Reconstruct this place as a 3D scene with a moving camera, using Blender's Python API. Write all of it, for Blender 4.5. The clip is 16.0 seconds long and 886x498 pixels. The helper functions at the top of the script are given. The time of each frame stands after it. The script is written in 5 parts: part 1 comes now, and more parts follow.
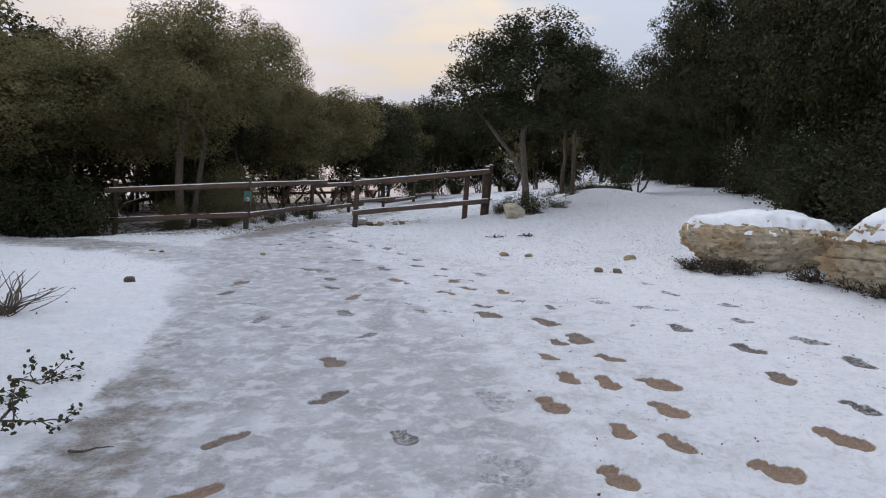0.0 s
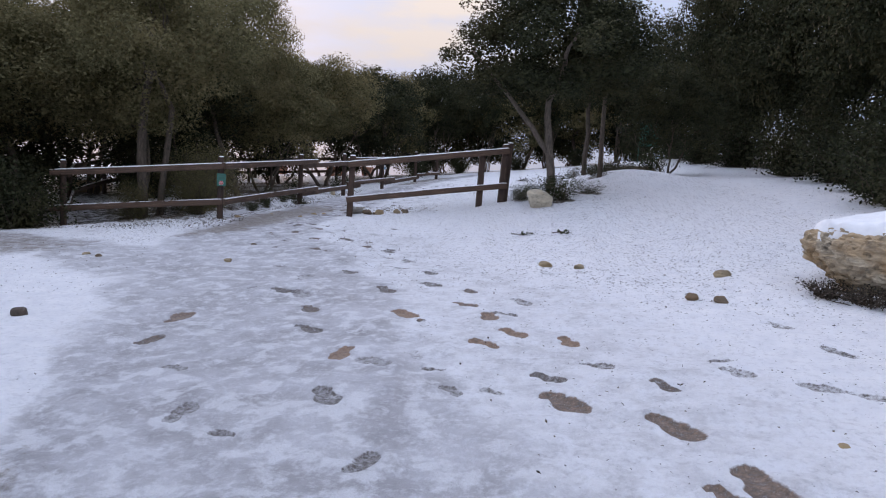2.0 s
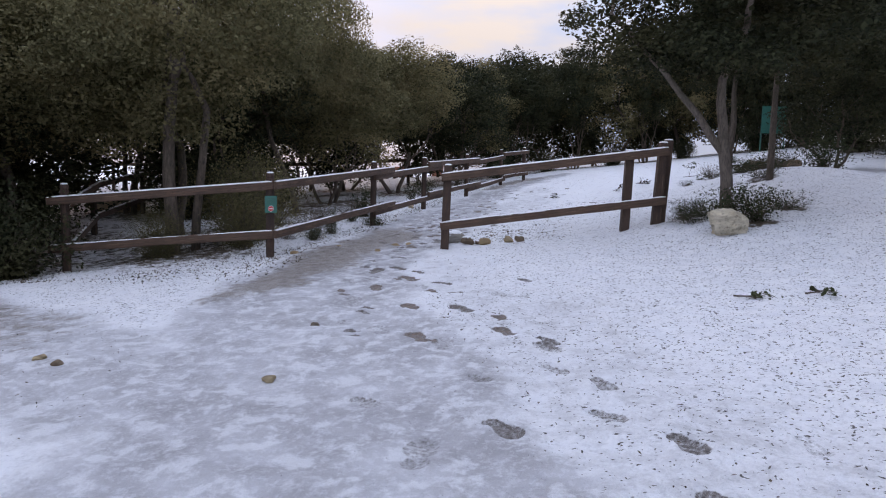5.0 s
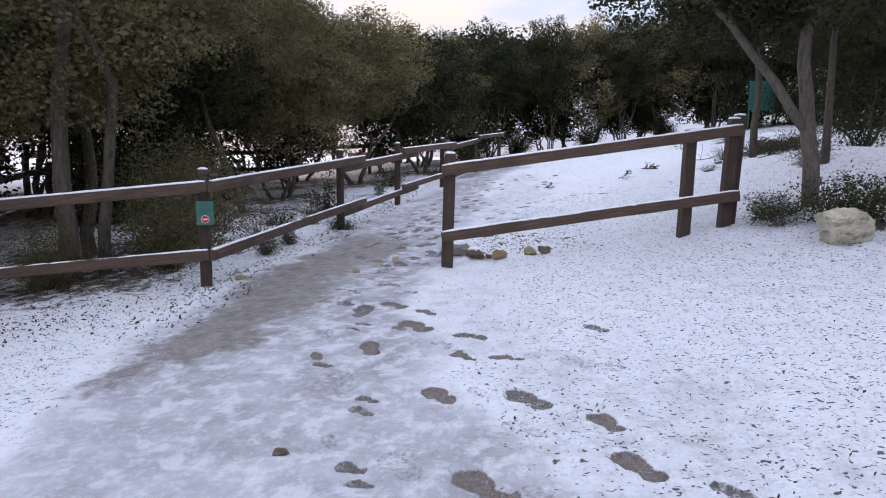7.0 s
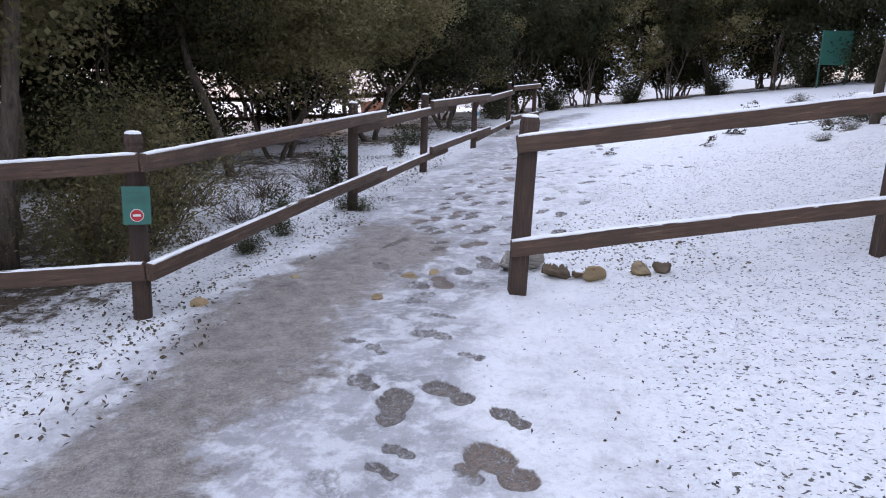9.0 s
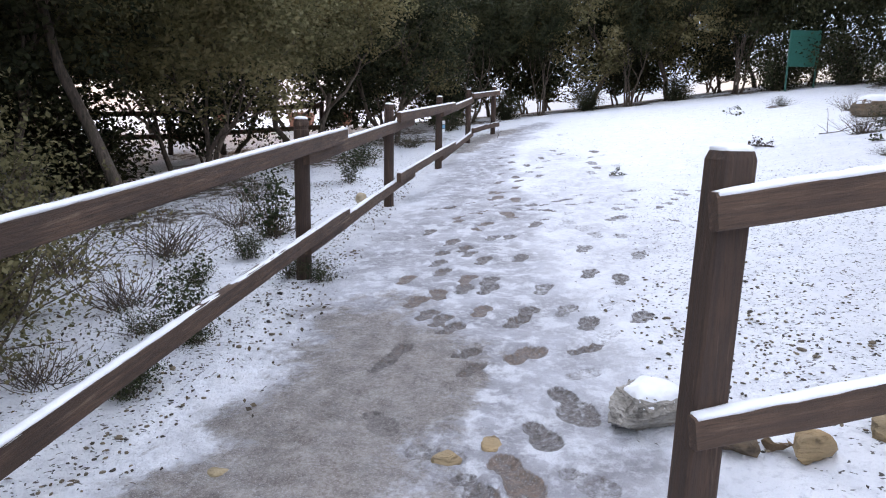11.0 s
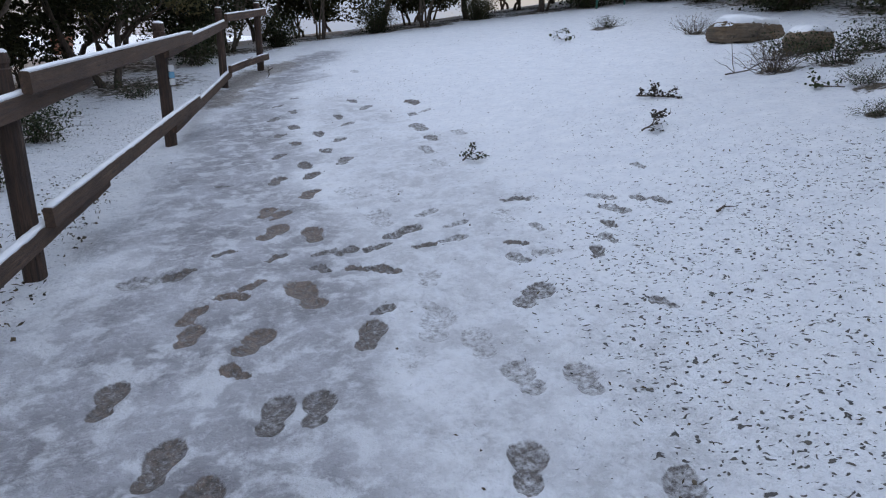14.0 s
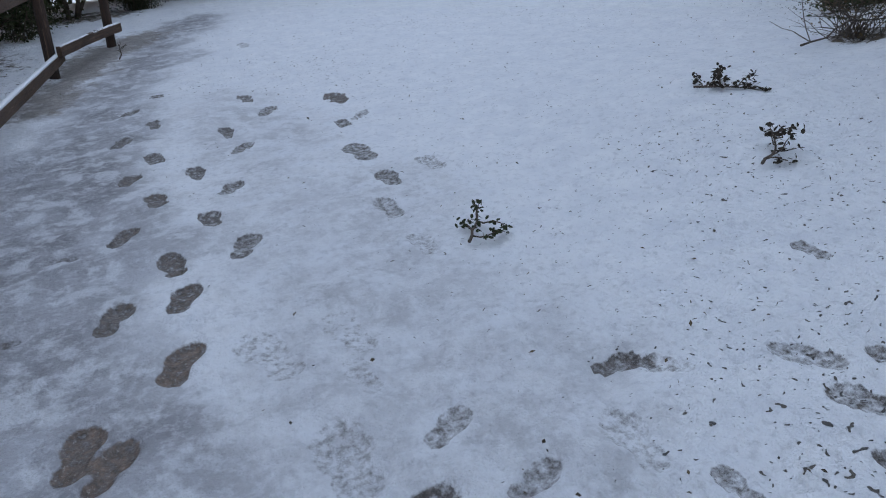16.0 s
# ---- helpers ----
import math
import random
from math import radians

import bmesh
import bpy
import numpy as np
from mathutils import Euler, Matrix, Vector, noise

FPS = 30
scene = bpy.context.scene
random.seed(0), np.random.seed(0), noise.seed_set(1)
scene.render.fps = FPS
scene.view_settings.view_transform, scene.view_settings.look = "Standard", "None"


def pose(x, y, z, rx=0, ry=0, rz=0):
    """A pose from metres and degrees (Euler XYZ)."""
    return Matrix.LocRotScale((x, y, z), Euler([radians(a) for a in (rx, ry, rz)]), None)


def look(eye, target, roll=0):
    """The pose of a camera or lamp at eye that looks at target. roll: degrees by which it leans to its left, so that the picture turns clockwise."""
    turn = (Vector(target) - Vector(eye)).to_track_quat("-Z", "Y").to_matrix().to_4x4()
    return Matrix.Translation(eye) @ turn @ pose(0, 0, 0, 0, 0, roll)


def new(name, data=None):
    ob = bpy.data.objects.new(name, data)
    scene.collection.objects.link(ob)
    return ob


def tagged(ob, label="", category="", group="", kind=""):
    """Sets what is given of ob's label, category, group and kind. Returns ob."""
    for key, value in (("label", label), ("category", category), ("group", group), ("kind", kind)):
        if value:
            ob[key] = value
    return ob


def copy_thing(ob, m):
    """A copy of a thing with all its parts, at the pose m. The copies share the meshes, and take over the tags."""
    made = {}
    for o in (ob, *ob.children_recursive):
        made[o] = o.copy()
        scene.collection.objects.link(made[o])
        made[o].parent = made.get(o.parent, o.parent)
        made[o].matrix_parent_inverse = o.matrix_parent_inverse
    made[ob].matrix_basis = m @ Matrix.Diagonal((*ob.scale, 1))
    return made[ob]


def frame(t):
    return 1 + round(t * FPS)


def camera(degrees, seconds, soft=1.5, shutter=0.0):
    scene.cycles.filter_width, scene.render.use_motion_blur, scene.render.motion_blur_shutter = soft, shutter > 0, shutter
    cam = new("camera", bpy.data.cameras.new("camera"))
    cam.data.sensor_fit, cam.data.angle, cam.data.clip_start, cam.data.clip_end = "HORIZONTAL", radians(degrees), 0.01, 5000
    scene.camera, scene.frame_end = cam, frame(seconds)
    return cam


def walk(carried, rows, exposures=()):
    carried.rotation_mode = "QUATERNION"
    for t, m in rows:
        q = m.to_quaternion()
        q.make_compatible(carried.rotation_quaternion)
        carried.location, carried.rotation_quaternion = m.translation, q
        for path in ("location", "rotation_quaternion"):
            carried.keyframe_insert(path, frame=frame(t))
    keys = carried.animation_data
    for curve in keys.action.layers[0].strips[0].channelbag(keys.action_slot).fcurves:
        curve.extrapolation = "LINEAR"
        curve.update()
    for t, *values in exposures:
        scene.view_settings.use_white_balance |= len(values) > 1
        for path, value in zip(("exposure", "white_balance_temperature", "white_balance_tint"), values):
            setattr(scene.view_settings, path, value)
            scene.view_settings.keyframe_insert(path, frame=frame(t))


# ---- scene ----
cam = camera(66.2, 16.0, soft=1.1)
METRES, EYE, TILT, LEAN, TURN = 22.4, 1.5, 0.0, 0.0, 7.9
ROWS = [
    (0.0, 0.0, 0.0, 0.0, 0.2, -3.6, -3.15),
    (0.5, -0.0002, 0.03, 0.0036, -2.04, -0.24, -0.83),
    (1.0, -0.0052, 0.0595, 0.0041, -5.47, -1.75, -3.68),
    (1.5, -0.0074, 0.0884, 0.0064, -10.23, -4.51, -2.2),
    (2.0, -0.013, 0.1154, 0.0085, 0.01, -5.62, -3.32),
    (2.5, -0.022, 0.1473, 0.0095, -1.62, -6.79, -2.84),
    (3.0, -0.0305, 0.1757, 0.0126, 6.62, -7.67, -1.9),
    (3.5, -0.0387, 0.2051, 0.015, 3.98, -6.52, -1.82),
    (4.0, -0.0447, 0.2359, 0.0183, 4.69, -7.26, -1.98),
    (6.5, -0.0893, 0.3818, 0.0259, 5.04, -5.01, -1.37),
    (7.0, -0.0963, 0.4135, 0.0263, 0.85, -7.72, -0.58),
    (7.5, -0.1003, 0.444, 0.0274, 3.41, -8.91, -1.36),
    (8.0, -0.1069, 0.4733, 0.0289, -0.64, -11.02, -0.65),
    (8.5, -0.1118, 0.5049, 0.0299, 1.87, -11.96, -1.98),
    (11.0, -0.1459, 0.6574, 0.0318, -4.33, -10.98, -1.08),
    (11.5, -0.1476, 0.688, 0.0335, -9.14, -12.81, 0.85),
    (12.0, -0.1465, 0.7185, 0.0354, -9.64, -14.64, 0.62),
    (12.5, -0.1412, 0.7502, 0.0355, -17.71, -16.06, 0.42),
    (13.0, -0.1349, 0.7808, 0.0379, -14.75, -16.56, 0.04),
    (13.5, -0.1272, 0.8116, 0.0398, -21.28, -18.12, -0.5),
    (14.0, -0.1142, 0.8443, 0.0423, -22.64, -17.37, -0.43),
    (14.5, -0.1056, 0.8753, 0.0433, -31.8, -18.35, -0.98),
    (15.0, -0.0975, 0.9069, 0.0449, -31.86, -19.42, -0.85),
    (15.5, -0.0912, 0.9378, 0.0458, -30.91, -20.55, 0.84),
    (16.0, -0.0807, 0.9684, 0.0481, -31.48, -21.54, 1.08),
]
walk(cam, [(t, pose(0, 0, EYE, TILT, LEAN, TURN) @ pose(METRES * x, METRES * y, METRES * z, 90 + pitch, roll, yaw)) for t, x, y, z, yaw, pitch, roll in ROWS],
     exposures=[(0.0, -0.02, 9350, 28), (1.5, 0.08, 8360, 33), (3.5, 0.05, 8390, 34), (7.0, 0.42, 8410, 34), (8.7, 0.58, 8490, 34), (11.0, 0.96, 8830, 31), (12.5, 0.4, 8690, 31), (14.5, -0.04, 7930, 25), (16.0, -0.27, 7770, 24)])

# ---- light ----
SUN_ELEVATION, SUN_AZIMUTH = 14.0, -28.0   # degrees; azimuth from +y, clockwise


def make_world():
    world = bpy.data.worlds.new("sky")
    scene.world = world
    world.use_nodes = True
    nt = world.node_tree
    nt.nodes.clear()
    out = nt.nodes.new("ShaderNodeOutputWorld")
    bg = nt.nodes.new("ShaderNodeBackground")
    sky = nt.nodes.new("ShaderNodeTexSky")
    sky.sky_type, sky.sun_disc = "NISHITA", False
    sky.sun_elevation, sky.sun_rotation = radians(SUN_ELEVATION), radians(SUN_AZIMUTH)
    sky.air_density, sky.dust_density, sky.ozone_density = 1.0, 1.5, 1.5
    # broken cloud drawn over the clear sky, everywhere alike
    co = nt.nodes.new("ShaderNodeTexCoord")
    mp = nt.nodes.new("ShaderNodeMapping")
    mp.inputs["Scale"].default_value = (1.0, 1.0, 3.2)
    n1 = nt.nodes.new("ShaderNodeTexNoise")
    n1.inputs["Scale"].default_value, n1.inputs["Detail"].default_value = 3.4, 7.0
    n1.inputs["Roughness"].default_value = 0.52
    ramp = nt.nodes.new("ShaderNodeValToRGB")
    ramp.color_ramp.elements[0].position, ramp.color_ramp.elements[1].position = 0.53, 0.66
    n2 = nt.nodes.new("ShaderNodeTexNoise")
    n2.inputs["Scale"].default_value, n2.inputs["Detail"].default_value = 1.6, 4.0
    tone = nt.nodes.new("ShaderNodeValToRGB")
    tone.color_ramp.elements[0].position, tone.color_ramp.elements[1].position = 0.35, 0.65
    tone.color_ramp.elements[0].color = (5.1, 6.0, 6.8, 1)
    tone.color_ramp.elements[1].color = (6.3, 7.4, 7.8, 1)
    mix = nt.nodes.new("ShaderNodeMix")
    mix.data_type = "RGBA"
    pale = nt.nodes.new("ShaderNodeMix")
    pale.data_type = "RGBA"
    pale.inputs[0].default_value = 0.93
    pale.inputs[7].default_value = (3.9, 6.2, 9.2, 1)
    ln = nt.links.new
    ln(co.outputs["Generated"], mp.inputs["Vector"])
    ln(mp.outputs["Vector"], n1.inputs["Vector"])
    ln(mp.outputs["Vector"], n2.inputs["Vector"])
    ln(n1.outputs["Fac"], ramp.inputs["Fac"])
    ln(n2.outputs["Fac"], tone.inputs["Fac"])
    ln(ramp.outputs["Color"], mix.inputs[0])
    ln(sky.outputs["Color"], pale.inputs[6])
    ln(pale.outputs[2], mix.inputs[6])
    ln(tone.outputs["Color"], mix.inputs[7])
    # a clouded sky is brighter overhead than at the horizon
    sep = nt.nodes.new("ShaderNodeSeparateXYZ")
    up = nt.nodes.new("ShaderNodeMapRange")
    up.inputs["From Min"].default_value, up.inputs["From Max"].default_value = 0.0, 1.0
    up.inputs["To Min"].default_value, up.inputs["To Max"].default_value = 0.074, 0.220
    ln(co.outputs["Generated"], sep.inputs["Vector"])
    ln(sep.outputs["Z"], up.inputs["Value"])
    ln(mix.outputs[2], bg.inputs["Color"])
    ln(up.outputs["Result"], bg.inputs["Strength"])
    ln(bg.outputs["Background"], out.inputs["Surface"])


make_world()
sun = new("sun", bpy.data.lights.new("sun", "SUN"))
sun.data.energy, sun.data.angle, sun.data.color = 0.7, radians(12), (1.0, 0.88, 0.74)
az, el = radians(SUN_AZIMUTH), radians(SUN_ELEVATION)
sun.matrix_world = look((60 * math.sin(az), 60 * math.cos(az), 60 * math.tan(el)), (0, 0, 0))


# ---- materials ----
class Nodes:
    """A short way to write a node material."""

    def __init__(self, name):
        self.mat = bpy.data.materials.new(name)
        self.mat.use_nodes = True
        self.nt = self.mat.node_tree
        self.nt.nodes.clear()
        self.out = self.nt.nodes.new("ShaderNodeOutputMaterial")
        self.bsdf = self.nt.nodes.new("ShaderNodeBsdfPrincipled")
        self.link(self.bsdf.outputs[0], self.out.inputs[0])
        self.co = None

    def link(self, a, b):
        self.nt.links.new(a, b)

    def put(self, value, socket):
        if isinstance(value, bpy.types.NodeSocket):
            self.link(value, socket)
        elif value is not None:
            if isinstance(value, tuple) and len(value) == 3 and socket.type == "RGBA":
                value = (*value, 1)
            socket.default_value = value

    def coords(self, world=False):
        if world:
            return self.nt.nodes.new("ShaderNodeNewGeometry").outputs["Position"]
        if self.co is None:
            self.co = self.nt.nodes.new("ShaderNodeTexCoord").outputs["Object"]
        return self.co

    def scaled(self, vec, scale):
        mp = self.nt.nodes.new("ShaderNodeMapping")
        self.link(vec, mp.inputs["Vector"])
        mp.inputs["Scale"].default_value = scale
        return mp.outputs["Vector"]

    def noise(self, vec, scale, detail=4.0, rough=0.55, distort=0.0):
        n = self.nt.nodes.new("ShaderNodeTexNoise")
        self.link(vec, n.inputs["Vector"])
        n.inputs["Scale"].default_value, n.inputs["Detail"].default_value = scale, detail
        n.inputs["Roughness"].default_value, n.inputs["Distortion"].default_value = rough, distort
        return n.outputs["Fac"]

    def voronoi(self, vec, scale, feature="F1", randomness=1.0):
        n = self.nt.nodes.new("ShaderNodeTexVoronoi")
        n.feature = feature
        self.link(vec, n.inputs["Vector"])
        n.inputs["Scale"].default_value = scale
        n.inputs["Randomness"].default_value = randomness
        return n

    def ramp(self, fac, a, b, ca=(0, 0, 0), cb=(1, 1, 1)):
        r = self.nt.nodes.new("ShaderNodeValToRGB")
        e = r.color_ramp.elements
        e[0].position, e[1].position = a, b
        e[0].color, e[1].color = (*ca, 1), (*cb, 1)
        self.put(fac, r.inputs["Fac"])
        return r.outputs["Color"]

    def mix(self, fac, a, b):
        m = self.nt.nodes.new("ShaderNodeMix")
        m.data_type = "RGBA"
        self.put(fac, m.inputs[0]), self.put(a, m.inputs[6]), self.put(b, m.inputs[7])
        return m.outputs[2]

    def math(self, op, a, b=None, clamp=False):
        m = self.nt.nodes.new("ShaderNodeMath")
        m.operation, m.use_clamp = op, clamp
        self.put(a, m.inputs[0])
        if b is not None:
            self.put(b, m.inputs[1])
        return m.outputs[0]

    def attr(self, name):
        a = self.nt.nodes.new("ShaderNodeAttribute")
        a.attribute_name = name
        return a.outputs["Fac"]

    def random(self):
        return self.nt.nodes.new("ShaderNodeObjectInfo").outputs["Random"]

    def island(self):
        return self.nt.nodes.new("ShaderNodeNewGeometry").outputs["Random Per Island"]

    def finish(self, color, rough, bump=None, strength=0.3, distance=0.01, **other):
        self.put(color, self.bsdf.inputs["Base Color"])
        self.put(rough, self.bsdf.inputs["Roughness"])
        for key, value in other.items():
            self.put(value, self.bsdf.inputs[key.replace("_", " ")])
        if bump is not None:
            b = self.nt.nodes.new("ShaderNodeBump")
            b.inputs["Strength"].default_value, b.inputs["Distance"].default_value = strength, distance
            self.put(bump, b.inputs["Height"])
            self.link(b.outputs[0], self.bsdf.inputs["Normal"])
        return self.mat


def wood_material(name, dark, light, stretch):
    n = Nodes(name)
    v = n.coords()
    g = n.noise(n.scaled(v, stretch), 7.0, 8.0, 0.7, 0.35)
    f = n.noise(v, 2.2, 3.0)
    fine = n.noise(n.scaled(v, stretch), 30.0, 5.0, 0.65)
    col = n.mix(n.ramp(g, 0.36, 0.66), dark, light)
    col = n.mix(n.math("MULTIPLY", n.ramp(fine, 0.52, 0.62), 0.55), col, tuple(c * 0.4 for c in dark))
    worn = n.ramp(n.noise(n.scaled(v, stretch), 4.0, 6.0, 0.7), 0.60, 0.70)
    col = n.mix(n.math("MULTIPLY", worn, 0.6), col, (0.36, 0.24, 0.165))
    col = n.mix(n.math("MULTIPLY", n.ramp(f, 0.45, 0.7), 0.55), col, tuple(c * 0.45 for c in dark))
    col = n.mix(n.math("MULTIPLY", n.random(), 0.35), col, tuple(c * 0.6 for c in light))
    knots = n.ramp(n.voronoi(n.scaled(v, tuple(s * 0.6 + 0.4 for s in stretch)), 3.4).outputs["Distance"], 0.05, 0.14, (1, 1, 1), (0, 0, 0))
    col = n.mix(n.math("MULTIPLY", knots, 0.6), col, tuple(c * 0.3 for c in dark))
    return n.finish(col, n.ramp(g, 0.2, 0.8, (0.62,) * 3, (0.85,) * 3), n.math("ADD", g, n.math("MULTIPLY", fine, 0.8)), 0.9, 0.01)


def snow_material(name):
    n = Nodes(name)
    v = n.coords(world=True)
    lump, fine = n.noise(v, 9.0, 4.0), n.noise(v, 130.0, 3.0)
    col = n.mix(n.ramp(lump, 0.35, 0.7), (0.83, 0.85, 0.88), (0.92, 0.93, 0.94))
    return n.finish(col, 0.65, n.math("ADD", lump, n.math("MULTIPLY", fine, 0.35)), 0.35, 0.012)


def bark_material(name, dark, light):
    n = Nodes(name)
    v = n.coords()
    g = n.noise(n.scaled(v, (6, 6, 1.3)), 5.0, 6.0, 0.65, 0.8)
    moss = n.noise(v, 1.6, 3.0)
    col = n.mix(n.ramp(g, 0.3, 0.7), dark, light)
    col = n.mix(n.math("MULTIPLY", n.ramp(moss, 0.5, 0.72), 0.4), col, (0.06, 0.065, 0.035))
    return n.finish(col, 0.9, g, 0.8, 0.02)


def leaf_material(name, dark, light, tip, snow=0.02, through_light=0.15):
    n = Nodes(name)
    r = n.island()
    v = n.coords()
    clump = n.noise(v, 0.9, 3.0)
    col = n.mix(r, dark, light)
    col = n.mix(n.math("MULTIPLY", n.ramp(clump, 0.46, 0.66), 0.7), col, tip)
    col = n.mix(n.math("GREATER_THAN", r, 1.0 - snow), col, (0.75, 0.77, 0.8))
    m = n.finish(col, 0.65)
    n.put(0.1, n.bsdf.inputs["Specular IOR Level"])
    glow = n.nt.nodes.new("ShaderNodeBsdfTranslucent")
    blend = n.nt.nodes.new("ShaderNodeMixShader")
    blend.inputs[0].default_value = through_light
    n.put(col, glow.inputs["Color"])
    n.link(n.bsdf.outputs[0], blend.inputs[1]), n.link(glow.outputs[0], blend.inputs[2])
    n.link(blend.outputs[0], n.out.inputs[0])
    return m


def stone_material(name, base, warm, dark, banded=0.3):
    n = Nodes(name)
    v = n.coords(world=True)
    big, mid, fine = n.noise(v, 1.7, 4.0, 0.55, 0.4), n.noise(n.scaled(v, (1, 1, 3.5)), 5.0, 6.0, 0.65), n.noise(v, 48.0, 4.0)
    col = n.mix(n.ramp(mid, 0.32, 0.68), tuple(c * 0.62 for c in base), base)
    col = n.mix(n.ramp(big, 0.46, 0.66), col, warm)
    bed = n.noise(n.scaled(v, (0.5, 0.5, 9.0)), 3.0, 5.0, 0.6, 0.5)
    col = n.mix(n.math("MULTIPLY", n.ramp(bed, 0.46, 0.56, (1, 1, 1), (0, 0, 0)), banded), col, dark)
    pock = n.ramp(n.noise(v, 13.0, 6.0, 0.7), 0.30, 0.45, (1, 1, 1), (0, 0, 0))
    col = n.mix(n.math("MULTIPLY", pock, 0.6), col, dark)
    lichen = n.ramp(n.noise(v, 4.0, 6.0, 0.72), 0.55, 0.66)
    col = n.mix(n.math("MULTIPLY", lichen, 0.45), col, tuple(c * 2.0 for c in dark))
    h = n.math("ADD", n.math("MULTIPLY", fine, 0.3), n.math("ADD", mid, n.math("SUBTRACT", n.math("MULTIPLY", bed, banded * 3.3), n.math("MULTIPLY", pock, 0.5))))
    return n.finish(col, 0.9, h, 0.9, 0.05)


def plain_material(name, color, rough=0.6, wear=0.15):
    n = Nodes(name)
    v = n.coords()
    g = n.noise(v, 14.0, 4.0)
    col = n.mix(n.math("MULTIPLY", n.ramp(g, 0.4, 0.75), wear * 3), color, tuple(c * 0.55 for c in color))
    return n.finish(col, rough, n.noise(v, 60.0, 3.0), 0.15, 0.004)


def ground_material():
    """Thin snow over stony soil: fluffy, trodden to grey ice, muddy, speckled, or worn through in the boot prints."""
    n = Nodes("snowy_ground")
    v = n.coords(world=True)
    ice, mud, speck, litter, tread, foot = (n.attr(k) for k in ("ice", "mud", "speck", "litter", "tread", "sole"))
    big, mid, fine = n.noise(v, 0.7, 4.0), n.noise(v, 5.5, 5.0, 0.6), n.noise(v, 55.0, 4.0, 0.65)
    grit = n.noise(v, 150.0, 3.0, 0.7)
    crust = n.noise(v, 24.0, 5.0, 0.66, 0.25)
    snow = n.mix(n.ramp(mid, 0.3, 0.7), (0.78, 0.80, 0.84), (0.90, 0.91, 0.93))
    snow = n.mix(n.math("MULTIPLY", n.ramp(crust, 0.52, 0.68), 0.5), snow, (0.56, 0.57, 0.60))
    soil = n.mix(n.ramp(fine, 0.35, 0.68), (0.07, 0.05, 0.036), (0.22, 0.165, 0.12))
    soil = n.mix(n.ramp(grit, 0.60, 0.68), soil, (0.38, 0.34, 0.29))
    # grey ice: half-melted snow over dark ground, blotched
    blotch = n.noise(v, 2.6, 6.0, 0.62, 0.3)
    icecol = n.mix(n.ramp(blotch, 0.36, 0.64), (0.27, 0.263, 0.28), (0.50, 0.505, 0.54))
    icecol = n.mix(n.math("MULTIPLY", n.ramp(n.noise(v, 6.0, 7.0, 0.62, 0.15), 0.50, 0.60), 0.62), icecol, (0.84, 0.86, 0.89))
    icecol = n.mix(n.math("MULTIPLY", n.ramp(n.noise(v, 21.0, 5.0, 0.68, 0.2), 0.50, 0.62), 0.36), icecol, (0.80, 0.82, 0.86))
    icecol = n.mix(n.math("MULTIPLY", n.ramp(grit, 0.52, 0.66), 0.35), icecol, (0.24, 0.22, 0.21))
    icefac = n.math("MULTIPLY", ice, n.ramp(n.math("ADD", ice, n.math("ADD", n.math("MULTIPLY", n.math("SUBTRACT", mid, 0.5), 1.5), n.math("MULTIPLY", n.math("SUBTRACT", crust, 0.5), 0.7))), 0.22, 0.62), True)
    col = n.mix(icefac, snow, icecol)
    # mud showing through the ice
    mudfac = n.ramp(n.math("ADD", mud, n.math("MULTIPLY", n.math("SUBTRACT", n.noise(v, 6.5, 8.0, 0.75), 0.5), 1.7)), 0.38, 0.64)
    mudcol = n.mix(n.ramp(grit, 0.54, 0.68), n.mix(n.ramp(n.noise(v, 8.0, 5.0, 0.7), 0.38, 0.62), soil, n.mix(n.ramp(fine, 0.4, 0.6), (0.22, 0.165, 0.125), (0.40, 0.355, 0.32))), (0.56, 0.53, 0.51))
    col = n.mix(n.math("MULTIPLY", mudfac, 0.8), col, mudcol)
    # pitted snow: soil and dead leaves in small holes, and snow lumps' shade painted dark
    warp = n.nt.nodes.new("ShaderNodeVectorMath")
    warp.operation = "ADD"
    jit = n.nt.nodes.new("ShaderNodeTexNoise")
    n.link(v, jit.inputs["Vector"])
    jit.inputs["Scale"].default_value = 16.0
    sc = n.nt.nodes.new("ShaderNodeVectorMath")
    sc.operation = "SCALE"
    sc.inputs["Scale"].default_value = 0.12
    n.link(jit.outputs["Color"], sc.inputs[0])
    n.link(v, warp.inputs[0]), n.link(sc.outputs[0], warp.inputs[1])
    vor = n.voronoi(n.scaled(warp.outputs[0], (0.75, 1.3, 1.0)), 29.0)
    cell = n.nt.nodes.new("ShaderNodeSeparateColor")
    n.link(vor.outputs["Color"], cell.inputs[0])
    size = n.math("MULTIPLY", n.math("SUBTRACT", n.math("ADD", n.math("MULTIPLY", speck, 1.0), n.math("MULTIPLY", cell.outputs[0], 0.8)), 0.76), 0.46)
    size = n.math("MINIMUM", size, 0.33)
    pit = n.math("MULTIPLY", n.math("SUBTRACT", size, vor.outputs["Distance"]), 14.0, True)
    pit_shade_col = n.mix(cell.outputs[1], (0.022, 0.018, 0.015), (0.09, 0.07, 0.05))
    col = n.mix(n.math("MULTIPLY", pit, 0.92), col, pit_shade_col)
    # leaf litter under the trees, with the shade on the ground there painted in
    litter_shade_fac = n.ramp(n.math("ADD", litter, n.math("MULTIPLY", n.math("SUBTRACT", n.noise(v, 6.0, 6.0, 0.72), 0.5), 1.5)), 0.42, 0.62)
    litter_shade_col = n.mix(n.ramp(fine, 0.35, 0.65), (0.035, 0.027, 0.02), (0.16, 0.11, 0.07))
